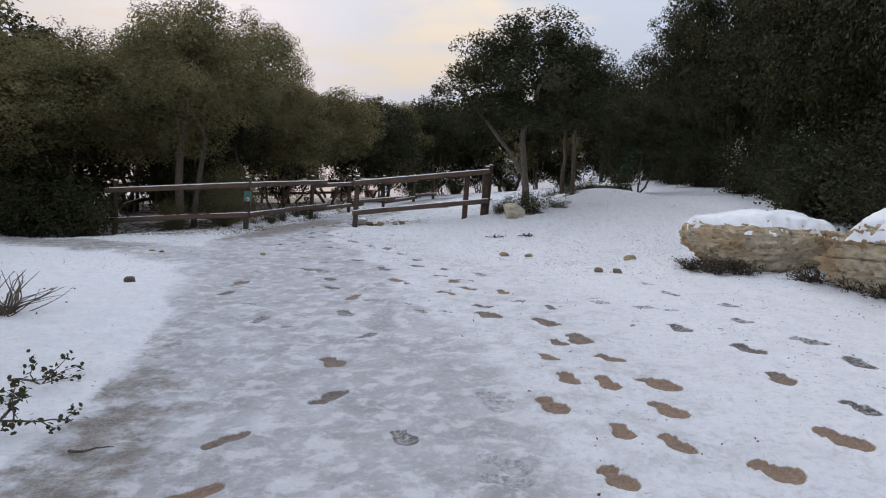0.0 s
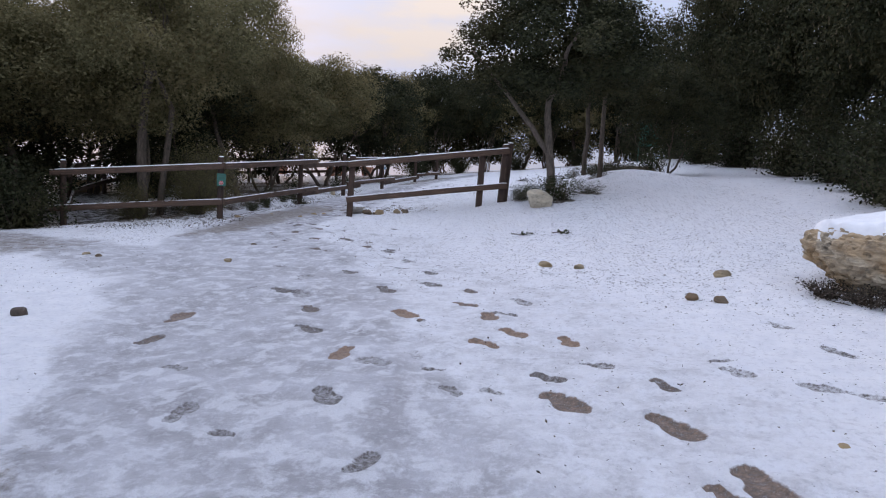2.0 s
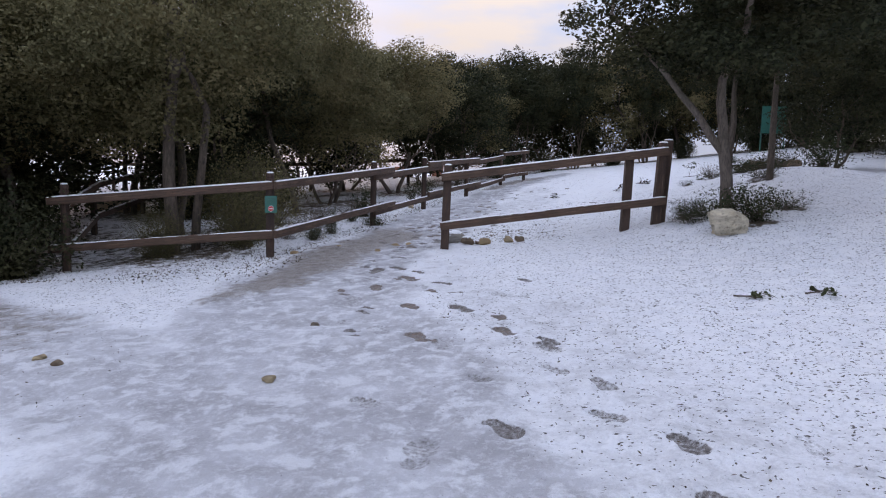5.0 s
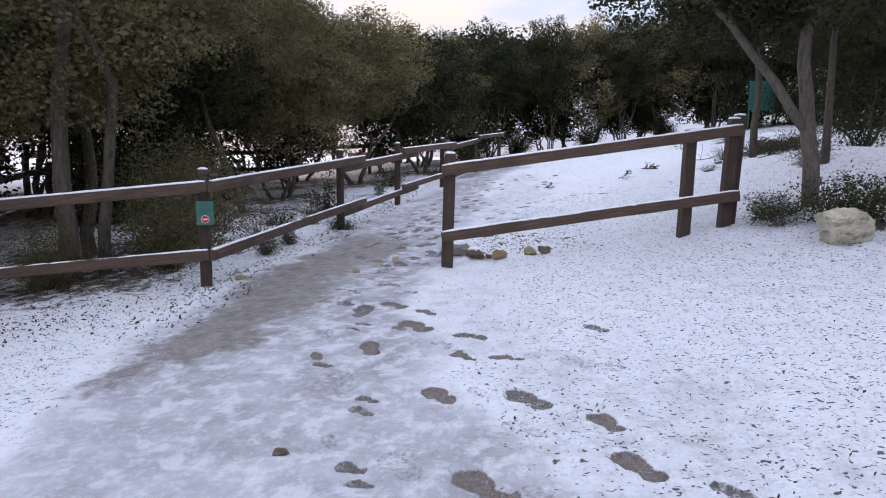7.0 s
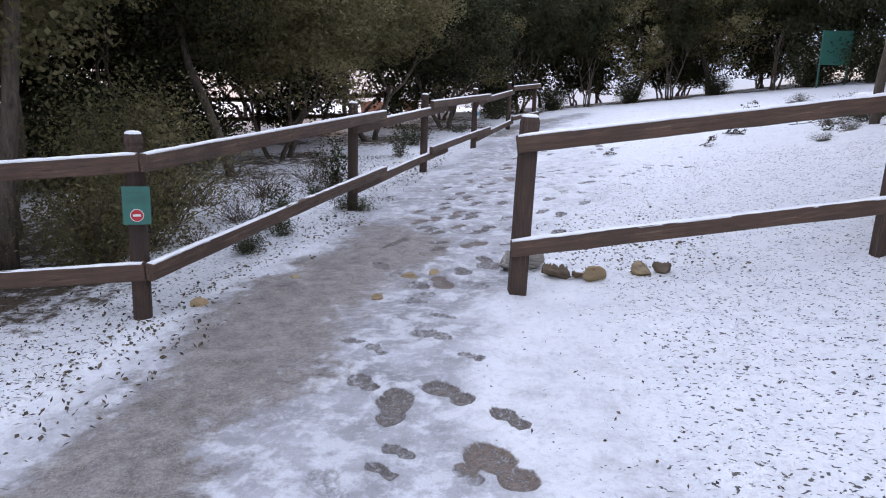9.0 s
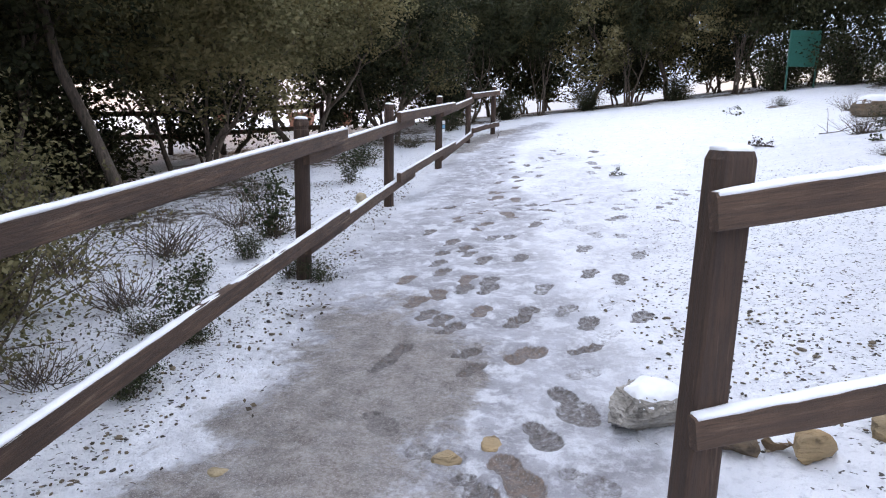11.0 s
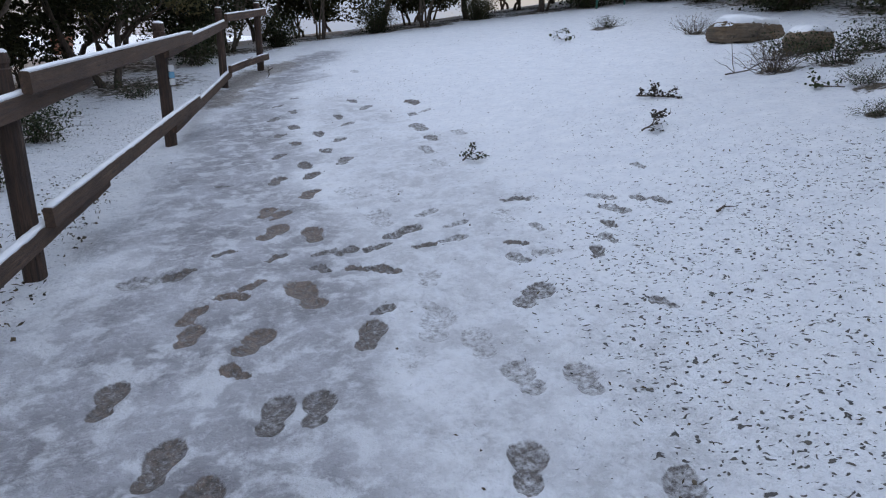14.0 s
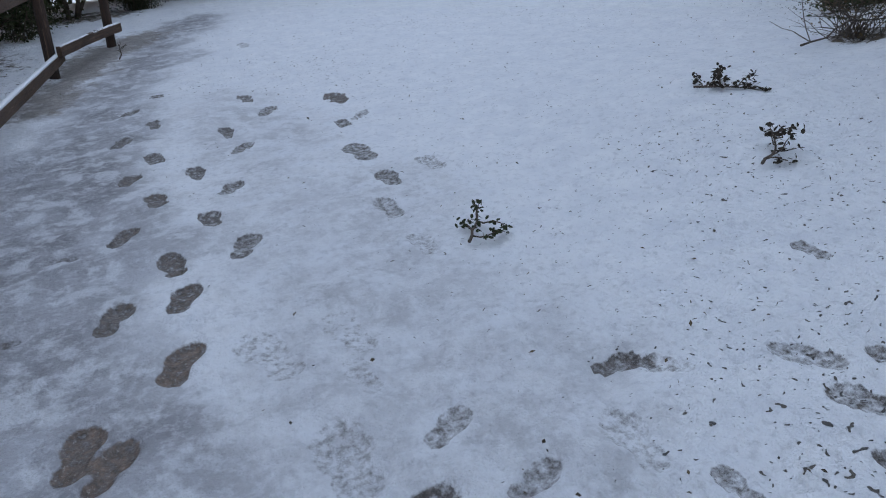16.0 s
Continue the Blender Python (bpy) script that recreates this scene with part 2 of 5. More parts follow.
    col = n.mix(litter_shade_fac, col, litter_shade_col)
    # boot prints: thin wet ice in a shallow tread, bare soil in a hard one
    thin = n.mix(n.ramp(n.noise(v, 38.0, 5.0, 0.75), 0.40, 0.70), (0.085, 0.072, 0.066), (0.24, 0.21, 0.195))
    flecks = n.math("MULTIPLY", n.ramp(n.noise(v, 95.0, 3.0, 0.7), 0.58, 0.70), 0.5)
    thin = n.mix(flecks, thin, (0.62, 0.60, 0.58))
    patchy = n.noise(v, 34.0, 5.0, 0.7)
    hue = n.ramp(n.noise(v, 0.35, 2.0), 0.36, 0.5, (0.15, 0.10, 0.075), (0.26, 0.16, 0.112))
    bare = n.mix(n.ramp(patchy, 0.36, 0.64), n.mix(0.7, soil, hue), (0.36, 0.225, 0.155))
    bare = n.mix(flecks, bare, (0.58, 0.53, 0.49))
    worn = n.ramp(n.math("ADD", foot, n.math("MULTIPLY", n.math("SUBTRACT", patchy, 0.5), 0.5)), 0.64, 0.95)
    step = n.ramp(n.math("ADD", tread, n.math("MULTIPLY", n.math("SUBTRACT", patchy, 0.5), 0.3)), 0.43, 0.53)
    col = n.mix(n.math("MULTIPLY", step, n.ramp(n.math("ADD", foot, n.math("MULTIPLY", n.math("SUBTRACT", patchy, 0.5), 1.6)), 0.12, 0.62), True), col, n.mix(worn, thin, bare))
    wet = n.math("MAXIMUM", n.math("MULTIPLY", icefac, 0.55), n.math("MULTIPLY", mudfac, 0.45))
    rough = n.math("SUBTRACT", 0.72, n.math("MULTIPLY", wet, n.math("ADD", 0.2, n.math("MULTIPLY", blotch, 0.5))))
    h = n.math("ADD", n.math("MULTIPLY", mid, 0.9), n.math("ADD", n.math("MULTIPLY", fine, 0.35), n.math("MULTIPLY", crust, 0.5)))
    h = n.math("ADD", h, n.math("MULTIPLY", grit, n.math("ADD", 0.08, n.math("MULTIPLY", mudfac, 0.15))))
    h = n.math("SUBTRACT", h, n.math("MULTIPLY", pit, 0.7))
    return n.finish(col, rough, h, 1.0, 0.042)


GROUND = ground_material()
SNOW = snow_material("snow")
POST_WOOD = wood_material("stained_post_wood", (0.036, 0.020, 0.015), (0.112, 0.060, 0.039), (6, 6, 0.35))
RAIL_WOOD = wood_material("stained_rail_wood", (0.060, 0.031, 0.021), (0.175, 0.097, 0.061), (0.35, 6, 6))
BARK = bark_material("oak_bark", (0.035, 0.027, 0.022), (0.17, 0.125, 0.095))
PALE_BARK = bark_material("pale_oak_bark", (0.075, 0.058, 0.048), (0.24, 0.19, 0.155))
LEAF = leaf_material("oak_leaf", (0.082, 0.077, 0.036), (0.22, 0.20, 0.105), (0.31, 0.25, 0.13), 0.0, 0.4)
# dark green oak leaf, with the dense wood's deep shade mixed into its colour
LEAF_DARK_SHADED = leaf_material("dark_shaded_oak_leaf", (0.017, 0.022, 0.012), (0.055, 0.061, 0.031), (0.085, 0.078, 0.038), 0.0)
LEAF_BUSH = leaf_material("bush_leaf", (0.022, 0.034, 0.016), (0.065, 0.078, 0.036), (0.10, 0.085, 0.045), 0.02)
LEAF_DRY = leaf_material("dry_leaf", (0.07, 0.045, 0.022), (0.20, 0.13, 0.06), (0.28, 0.2, 0.09), 0.05)
SCRUB = leaf_material("scrub_leaf", (0.02, 0.016, 0.012), (0.07, 0.055, 0.04), (0.10, 0.07, 0.05), 0.05)
TWIG = bark_material("twig_bark", (0.045, 0.032, 0.026), (0.15, 0.11, 0.085))
LIMESTONE = stone_material("limestone", (0.72, 0.59, 0.43), (0.48, 0.30, 0.155), (0.10, 0.085, 0.07), 0.14)
PALE_STONE = stone_material("pale_limestone", (0.78, 0.68, 0.52), (0.62, 0.45, 0.27), (0.2, 0.16, 0.12), 0.05)
GREY_STONE = stone_material("grey_stone", (0.29, 0.21, 0.145), (0.24, 0.145, 0.08), (0.08, 0.07, 0.06))
DUSTY_STONE = stone_material("dusty_stone", (0.50, 0.46, 0.41), (0.38, 0.31, 0.22), (0.13, 0.11, 0.09))
TAN_STONE = stone_material("tan_stone", (0.55, 0.42, 0.26), (0.48, 0.31, 0.16), (0.16, 0.12, 0.08))
SIGN_GREEN = plain_material("green_sign_paint", (0.012, 0.15, 0.115), 0.45)
SIGN_POST = plain_material("green_post_paint", (0.02, 0.13, 0.10), 0.5)
WHITE_PAINT = plain_material("white_sign_paint", (0.75, 0.75, 0.73), 0.5)
TERRACOTTA = plain_material("terracotta_paint", (0.30, 0.12, 0.07), 0.8)
BLUE_PAINT = plain_material("blue_paint", (0.12, 0.35, 0.5), 0.5)
RED_PAINT = plain_material("red_sign_paint", (0.55, 0.03, 0.03), 0.5)



def crumb_material(name, dark, light):
    n = Nodes(name)
    v = n.coords(world=True)
    return n.finish(n.mix(n.island(), dark, light), 0.85, n.noise(v, 80.0, 3.0), 0.3, 0.004)


LITTER = crumb_material("dead_leaf", (0.03, 0.023, 0.017), (0.13, 0.09, 0.052))
PEBBLE = crumb_material("pebble_stone", (0.035, 0.03, 0.026), (0.24, 0.185, 0.125))


# ---- ground ----
def vnoise(x, y, scale, seed=0):
    """Smooth value noise in the plane, about -1 to 1."""
    def h(i, j):
        k = (i.astype(np.int64) * 374761393 + j.astype(np.int64) * 668265263 + seed * 982451653) & 0xFFFFFFFF
        k = ((k ^ (k >> 13)) * 1274126177) & 0xFFFFFFFF
        return ((k ^ (k >> 16)) & 0xFFFF) / 32767.5 - 1.0
    u, w = np.asarray(x, float) / scale, np.asarray(y, float) / scale
    i, j = np.floor(u), np.floor(w)
    a, b = u - i, w - j
    a, b = a * a * (3 - 2 * a), b * b * (3 - 2 * b)
    return (h(i, j) * (1 - a) + h(i + 1, j) * a) * (1 - b) + (h(i, j + 1) * (1 - a) + h(i + 1, j + 1) * a) * b


def soft_clip(v, lo, hi, k=3.0):
    v = np.asarray(v, float)
    v = np.where(v > hi, hi + k * np.tanh((v - hi) / k / 2), v)
    return np.where(v < lo, lo - k * np.tanh((lo - v) / k / 2), v)


def lie(x, y):
    """The lie of the land, without small bumps."""
    far = np.hypot(np.asarray(x, float) + 4, np.asarray(y, float) - 18)
    u, w = soft_clip(x, -13, 6), soft_clip(y, -4, 36)
    z = 0.0987 + 0.0608 * u + 0.0781 * w + 0.00265 * u * u + 0.00173 * u * w - 0.000818 * w * w + 0.000017 * w ** 3
    z = z + 0.24 * np.exp(-((u + 0.45) / 1.5) ** 2 - ((w - 17.0) / 1.6) ** 2)
    z = z + 0.55 * np.exp(-((u - 1.7) / 1.9) ** 2 - ((w - 21.5) / 4.5) ** 2)
    z = z + 0.13 * np.exp(-((u + 1.3) / 1.2) ** 2 - ((w - 23.2) / 2.2) ** 2) - 0.05 * np.exp(-((u + 4.3) / 1.2) ** 2 - ((w - 20.0) / 2.6) ** 2)
    z = z + 0.1 * np.exp(-((u + 0.8) / 1.0) ** 2 - ((w - 25.3) / 1.1) ** 2)
    z = z - 0.25 * np.exp(-((u + 11.2) / 2.0) ** 2 - ((w - 16.0) / 3.2) ** 2)
    return z - 0.02 * np.clip(far - 28, 0, 70)


def land(x, y):
    return float(lie(x, y))


def to_line(x, y, line):
    """Distance to a polyline of (x, y, half width), less the half width there."""
    best = np.full(np.shape(x), 1e9)
    for (ax, ay, aw), (bx, by, bw) in zip(line, line[1:]):
        s = np.clip(((x - ax) * (bx - ax) + (y - ay) * (by - ay)) / ((bx - ax) ** 2 + (by - ay) ** 2), 0, 1)
        best = np.minimum(best, np.hypot(x - ax - s * (bx - ax), y - ay - s * (by - ay)) - aw - s * (bw - aw))
    return best


PATH = [(-0.9, -1.5, 1.6), (-1.0, 2.5, 1.5), (-1.9, 5.5, 1.4), (-3.2, 8.6, 1.5), (-4.7, 11.5, 1.4), (-5.65, 14.4, 1.2), (-5.55, 17.3, 1.15), (-5.45, 20.0, 1.0), (-5.4, 23.5, 0.75), (-5.35, 27.5, 0.6), (-4.6, 31.0, 0.6), (-3.8, 34.0, 0.5)]
SIDE_TRACK = [(-4.6, 10.0, 0.9), (-7.0, 11.2, 0.8), (-9.5, 12.1, 0.9), (-13.0, 12.8, 1.2), (-20.0, 13.0, 1.2)]
MUD_LINE = [(-1.9, 0.0, 0.6), (-1.9, 2.7, 0.45), (-2.45, 3.9, 0.25), (-3.1, 5.2, 0.0)]
MUD_GATE = [(-6.5, 12.2, -0.4), (-6.1, 13.4, 0.15), (-6.0, 14.8, 0.4), (-6.05, 16.6, 0.4), (-5.9, 17.7, 0.5), (-5.85, 18.4, 0.3), (-5.7, 19.3, -0.1)]
TRODDEN_LOW = [(0.4, -1.0, 1.5), (0.3, 3.0, 1.5), (-0.5, 7.0, 1.4), (-2.4, 11.0, 1.2), (-4.2, 15.0, 0.7)]
TRODDEN_HIGH = [(-4.3, 18.5, 0.7), (-4.2, 21.5, 1.1), (-4.0, 24.5, 1.0), (-4.2, 28.0, 0.6)]
MUD_FAR = [(-5.7, 28.5, 0.2), (-5.2, 31.2, 0.4), (-4.6, 33.0, 0.3)]


def smooth(d, lo, hi):
    s = np.clip((np.asarray(d) - lo) / (hi - lo), 0, 1)
    return s * s * (3 - 2 * s)


def lines_of(parts):
    """Grid lines: (start, stop, step) stretches, one after the other."""
    out = []
    for a, b, step in parts:
        out.extend(np.arange(a, b - 1e-6, step))
    out.append(parts[-1][1])
    return np.array(out)


def litter_shade_spots():
    """Where trees and bushes stand: (x, y, radius) of leaf litter and painted ground shade."""
    return [(t[0], t[1], t[2] * 0.85) for t in WOOD_LEFT + WOOD_BACK] + [(t[0] + 0.4, t[1], t[2] * 0.95) for t in WOOD_RIGHT[4:]] + [(b[0], b[1], b[2] * 0.5) for b in BUSHES_RIGHT[3:]] + [(b[0], b[1], b[2] * 0.6) for b in BUSHES_LEFT[:8]]


def make_ground():
    grow = [12.0 * 1.35 ** k for k in range(1, 18)]
    xs = np.concatenate([[-7.5 - g for g in grow[::-1]], lines_of([(-18.0, -6.0, 0.2), (-6.0, -2.4, 0.09), (-2.4, 2.4, 0.025), (2.4, 5.0, 0.07), (5.0, 12.0, 0.2)]), [-0.5 + g for g in grow]])
    ys = np.concatenate([[6 - g for g in grow[::-1]], lines_of([(-8.0, 2.2, 0.2), (2.2, 25.6, 0.027), (25.6, 34.0, 0.08), (34.0, 44.0, 0.2)]), [32.0 + g for g in grow]])
    xs, ys = np.unique(np.round(xs, 4)), np.unique(np.round(ys, 4))
    X, Y = np.meshgrid(xs, ys)
    drift = np.interp(ys, [2.0, 4.0, 7.0, 12.0, 15.0, 17.0, 21.0, 26.0], [0.2, 0.0, -1.2, -3.5, -4.3, -4.6, -4.3, -4.0])
    drift = np.convolve(np.pad(drift, 40, mode="edge"), np.ones(81) / 81, mode="valid")
    X = X + drift[:, None]
    near = smooth(np.hypot(X + 4, Y - 15), 45, 25)
    wob = 0.22 * vnoise(X, Y, 0.8, 3) + 0.12 * vnoise(X, Y, 0.27, 4)
    d = to_line(X, Y, PATH) + wob
    ice = 1 - smooth(d, -0.45, 0.35)
    ds = to_line(X, Y, SIDE_TRACK) + wob
    ice = np.maximum(ice, 0.9 * (1 - smooth(ds, -0.4, 0.3)))
    # the fluffy patch inside the bend of the two tracks
    patch = to_line(X, Y, [(-3.6, 1.0, 1.45), (-4.3, 3.2, 1.75), (-5.2, 5.2, 1.85), (-6.2, 6.6, 1.85), (-9.5, 7.5, 2.4)]) + 0.5 * wob
    for line, much in ((TRODDEN_LOW, 0.58), (TRODDEN_HIGH, 0.54)):
        ice = np.maximum(ice, much * (1 - smooth(to_line(X, Y, line) + 1.5 * wob, -0.9, 0.6)))
    ice = ice * smooth(patch, -0.05, 0.12)
    ice = ice * (0.82 + 0.18 * smooth(Y, 12.0, 16.0))
    mud = np.maximum.reduce([0.92 * (1 - smooth(to_line(X, Y, l) + 1.2 * wob, -0.45, 0.7)) for l in (MUD_GATE, MUD_FAR)])
    mud = np.maximum(mud, 0.62 * (1 - smooth(to_line(X, Y, MUD_LINE) + 1.2 * wob, -0.3, 0.6)))
    mud = np.maximum(mud, 0.55 * (1 - smooth(ds, -0.5, 0.4)) * smooth(X, -5.2, -8.0))
    mud = mud * smooth(patch, -0.05, 0.1)
    # thin pitted snow on the open slope and along the verges; specks include lumps' painted shade
    speck = 0.38 + 0.24 * vnoise(X, Y, 1.7, 8) + 0.12 * vnoise(X, Y, 0.5, 9)
    slope = smooth(X, -4.3, -3.2) * smooth(Y, 6.0, 12.5) * smooth(Y, 23.5, 20.6) * smooth(X, 5.0, 2.0)
    speck = speck + 0.95 * slope + 0.45 * smooth(Y, 17.5, 19.0) * smooth(Y, 22.5, 21.0) * smooth(X, -4.4, -3.7) * smooth(X, -0.8, -2.2)
    verge = (1 - smooth(np.abs(to_line(X, Y, PATH) - 0.42), 0.1, 0.5)) * smooth(X, -5.0, -6.0) * smooth(Y, 12, 14)
    speck = speck + 0.6 * smooth(X, -5.4, -6.6) * smooth(Y, 10.6, 12.2) * smooth(Y, 15.5, 14.0) + 0.5 * verge + 0.42 * smooth(X, -6.2, -6.9) * smooth(Y, 13.5, 15.5)
    speck = np.where(patch < 0.1, 0.18, speck) * (1 - 0.8 * ice)
    # mask of leaf litter that also darkens the ground for the trees' shade
    litter = np.zeros_like(X)
    for bx, by, br in litter_shade_spots():
        litter = np.maximum(litter, 1 - smooth(np.hypot(X - bx, Y - by) + 1.6 * wob, br * 0.2, br * 1.5))
    litter = litter * (0.62 + 0.28 * smooth(X, 6.4, 7.4)) * smooth(d, -0.1, 0.5) * near
    # small bumps
    Z = lie(X, Y)
    bump = 0.012 * vnoise(X, Y, 0.9, 1) + 0.012 * vnoise(X, Y, 0.31, 2) + 0.010 * vnoise(X, Y, 0.12, 5)
    bump = bump + 0.005 * (1 - 0.7 * ice) * vnoise(X, Y, 0.065, 7)
    bump = bump + 0.02 * (1 - smooth(patch, -0.15, 0.1)) + 0.006 * (1 - ice) * vnoise(X, Y, 0.17, 6)
    Z = Z + bump * near
    tread, sole = np.zeros_like(X), np.zeros_like(X)
    for px, py, deg, length, depth in PRINTS:
        i0, i1 = np.searchsorted(ys, (py - 0.35, py + 0.35))
        mid = px - np.interp(py, ys, drift)
        j0, j1 = np.searchsorted(xs, (mid - 0.55, mid + 0.55))
        sx, sy = X[i0:i1, j0:j1] - px, Y[i0:i1, j0:j1] - py
        a = radians(deg)
        length *= 1.0 + 0.1 * (py > 11)
        u = (sx * math.cos(a) + sy * math.sin(a)) / length
        w = (-sx * math.sin(a) + sy * math.cos(a)) / length
        ball = np.hypot((u - 0.17) / 0.33, w / 0.245)
        heel = np.hypot((u + 0.30) / 0.20, w / 0.195)
        waist = np.hypot((u + 0.06) / 0.30, w / (0.09 + 0.07 * (math.sin(37 * px + 11 * py) > -0.3)))
        if py > 9:
            depth *= 0.72
        edge = np.minimum(np.minimum(ball, heel), waist) + 0.12 * vnoise(X[i0:i1, j0:j1], Y[i0:i1, j0:j1], 0.06, 11)
        inside = 1 - smooth(edge, 0.7, 1.2)
        rim = 1 - smooth(np.abs(np.minimum(ball, heel) - 1.35), 0.0, 0.35)
        Z[i0:i1, j0:j1] += -0.030 * inside * min(1, depth + 0.35) + 0.007 * rim * depth
        tread[i0:i1, j0:j1] = np.maximum(tread[i0:i1, j0:j1], np.clip(1.5 - edge, 0, 1))
        mark = depth * (1 - smooth(edge, 1.5, 1.9))
        sole[i0:i1, j0:j1] = np.maximum(sole[i0:i1, j0:j1], mark)
    ny, nx = X.shape
    co = np.stack([X.ravel(), Y.ravel(), Z.ravel()], 1)
    idx = np.arange(nx * ny).reshape(ny, nx)
    quads = np.stack([idx[:-1, :-1], idx[:-1, 1:], idx[1:, 1:], idx[1:, :-1]], -1).reshape(-1, 4)
    me = mesh_from(co, quads, "ground")
    for key, arr in (("ice", ice), ("mud", mud), ("speck", speck), ("litter", litter), ("tread", tread), ("sole", sole)):
        me.attributes.new(key, "FLOAT", "POINT").data.foreach_set("value", np.clip(arr, 0, 1).ravel().astype(np.float32))
    me.materials.append(GROUND)
    me.shade_smooth()
    return tagged(new("ground", me), "thin trampled snow and grey ice over stony soil", "ground", kind="structure")


# ---- mesh helpers ----
def mesh_from(co, quads, name):
    me = bpy.data.meshes.new(name)
    co, quads = np.asarray(co, np.float32), np.asarray(quads, np.int32)
    k = quads.shape[1]
    me.vertices.add(len(co))
    me.vertices.foreach_set("co", co.ravel())
    me.loops.add(quads.size)
    me.loops.foreach_set("vertex_index", quads.ravel())
    me.polygons.add(len(quads))
    me.polygons.foreach_set("loop_start", np.arange(0, quads.size, k, dtype=np.int32))
    me.update(calc_edges=True)
    return me


def part(name, data, material, parent, label="", smoothed=False):
    """One mesh object under a thing; data is a bmesh or a mesh, in the thing's own space."""
    me = data
    if isinstance(data, bmesh.types.BMesh):
        me = bpy.data.meshes.new(name)
        data.to_mesh(me)
        data.free()
    if not me.materials:
        me.materials.append(material)
    if smoothed:
        me.shade_smooth()
    ob = new(name, me)
    ob.parent = parent
    if label:
        ob["label"] = label
    return ob


def thing(name, at, label, category, group=""):
    ob = new(name)
    ob.location = at
    ob.empty_display_size = 0.1
    return tagged(ob, label, category, group)


def tube(points, radii, sides=7, bm=None):
    """A tapered tube along points, closed at both ends."""
    bm = bm or bmesh.new()
    pts = [Vector(p) for p in points]
    rings, side = [], None
    for i, p in enumerate(pts):
        d = (pts[min(i + 1, len(pts) - 1)] - pts[max(i - 1, 0)]).normalized()
        side = d.orthogonal().normalized() if side is None else (side - d * side.dot(d)).normalized()
        other = d.cross(side)
        rings.append([bm.verts.new(p + radii[i] * (math.cos(2 * math.pi * k / sides) * side + math.sin(2 * math.pi * k / sides) * other)) for k in range(sides)])
    for a, b in zip(rings, rings[1:]):
        for k in range(sides):
            bm.faces.new((a[k], a[(k + 1) % sides], b[(k + 1) % sides], b[k]))
    bm.faces.new(rings[0][::-1]), bm.faces.new(rings[-1])
    return bm


def leaf_mesh(centres, normals, length, width, rng, name):
    """Many small leaves, each a quad folded along nothing: a pointed rhomb with its own tilt."""
    n = len(centres)
    up = normals / np.maximum(np.linalg.norm(normals, axis=1, keepdims=True), 1e-6)
    t = rng.normal(size=(n, 3))
    t -= up * (t * up).sum(1, keepdims=True)
    t /= np.maximum(np.linalg.norm(t, axis=1, keepdims=True), 1e-6)
    b = np.cross(up, t)
    L = (length * rng.uniform(0.7, 1.25, n))[:, None]
    W = (width * rng.uniform(0.7, 1.25, n))[:, None]
    co = np.stack([centres - t * L / 2, centres + b * W / 2 + up * W * 0.15, centres + t * L / 2, centres - b * W / 2 + up * W * 0.15], 1).reshape(-1, 3)
    return mesh_from(co, np.arange(4 * n).reshape(n, 4), name)


# ---- trees ----
def grow_branches(rng, start, way, length, radius, depth, out, tips, bend=0.25, lift=0.15):
    steps = 5
    pts, p, d = [Vector(start)], Vector(start), Vector(way).normalized()
    for _ in range(steps):
        d = (d + Vector(rng.normal(0, bend, 3)) + Vector((0, 0, lift))).normalized()
        p = p + d * (length / steps)
        pts.append(p.copy())
    end = radius * (0.62 if depth else 0.35)
    out.append((pts, [radius + (end - radius) * i / steps for i in range(steps + 1)]))
    if depth == 0:
        tips.append(p.copy())
        return
    for k in range(int(rng.integers(2, 4))):
        side = Vector(rng.normal(0, 1, 3))
        side.z = abs(side.z) * 0.4
        nd = (d + side.normalized() * rng.uniform(0.35, 0.75)).normalized()
        grow_branches(rng, pts[-1 - int(rng.integers(0, 2))], nd, length * rng.uniform(0.6, 0.85), end * rng.uniform(0.65, 0.9), depth - 1, out, tips, bend, lift)


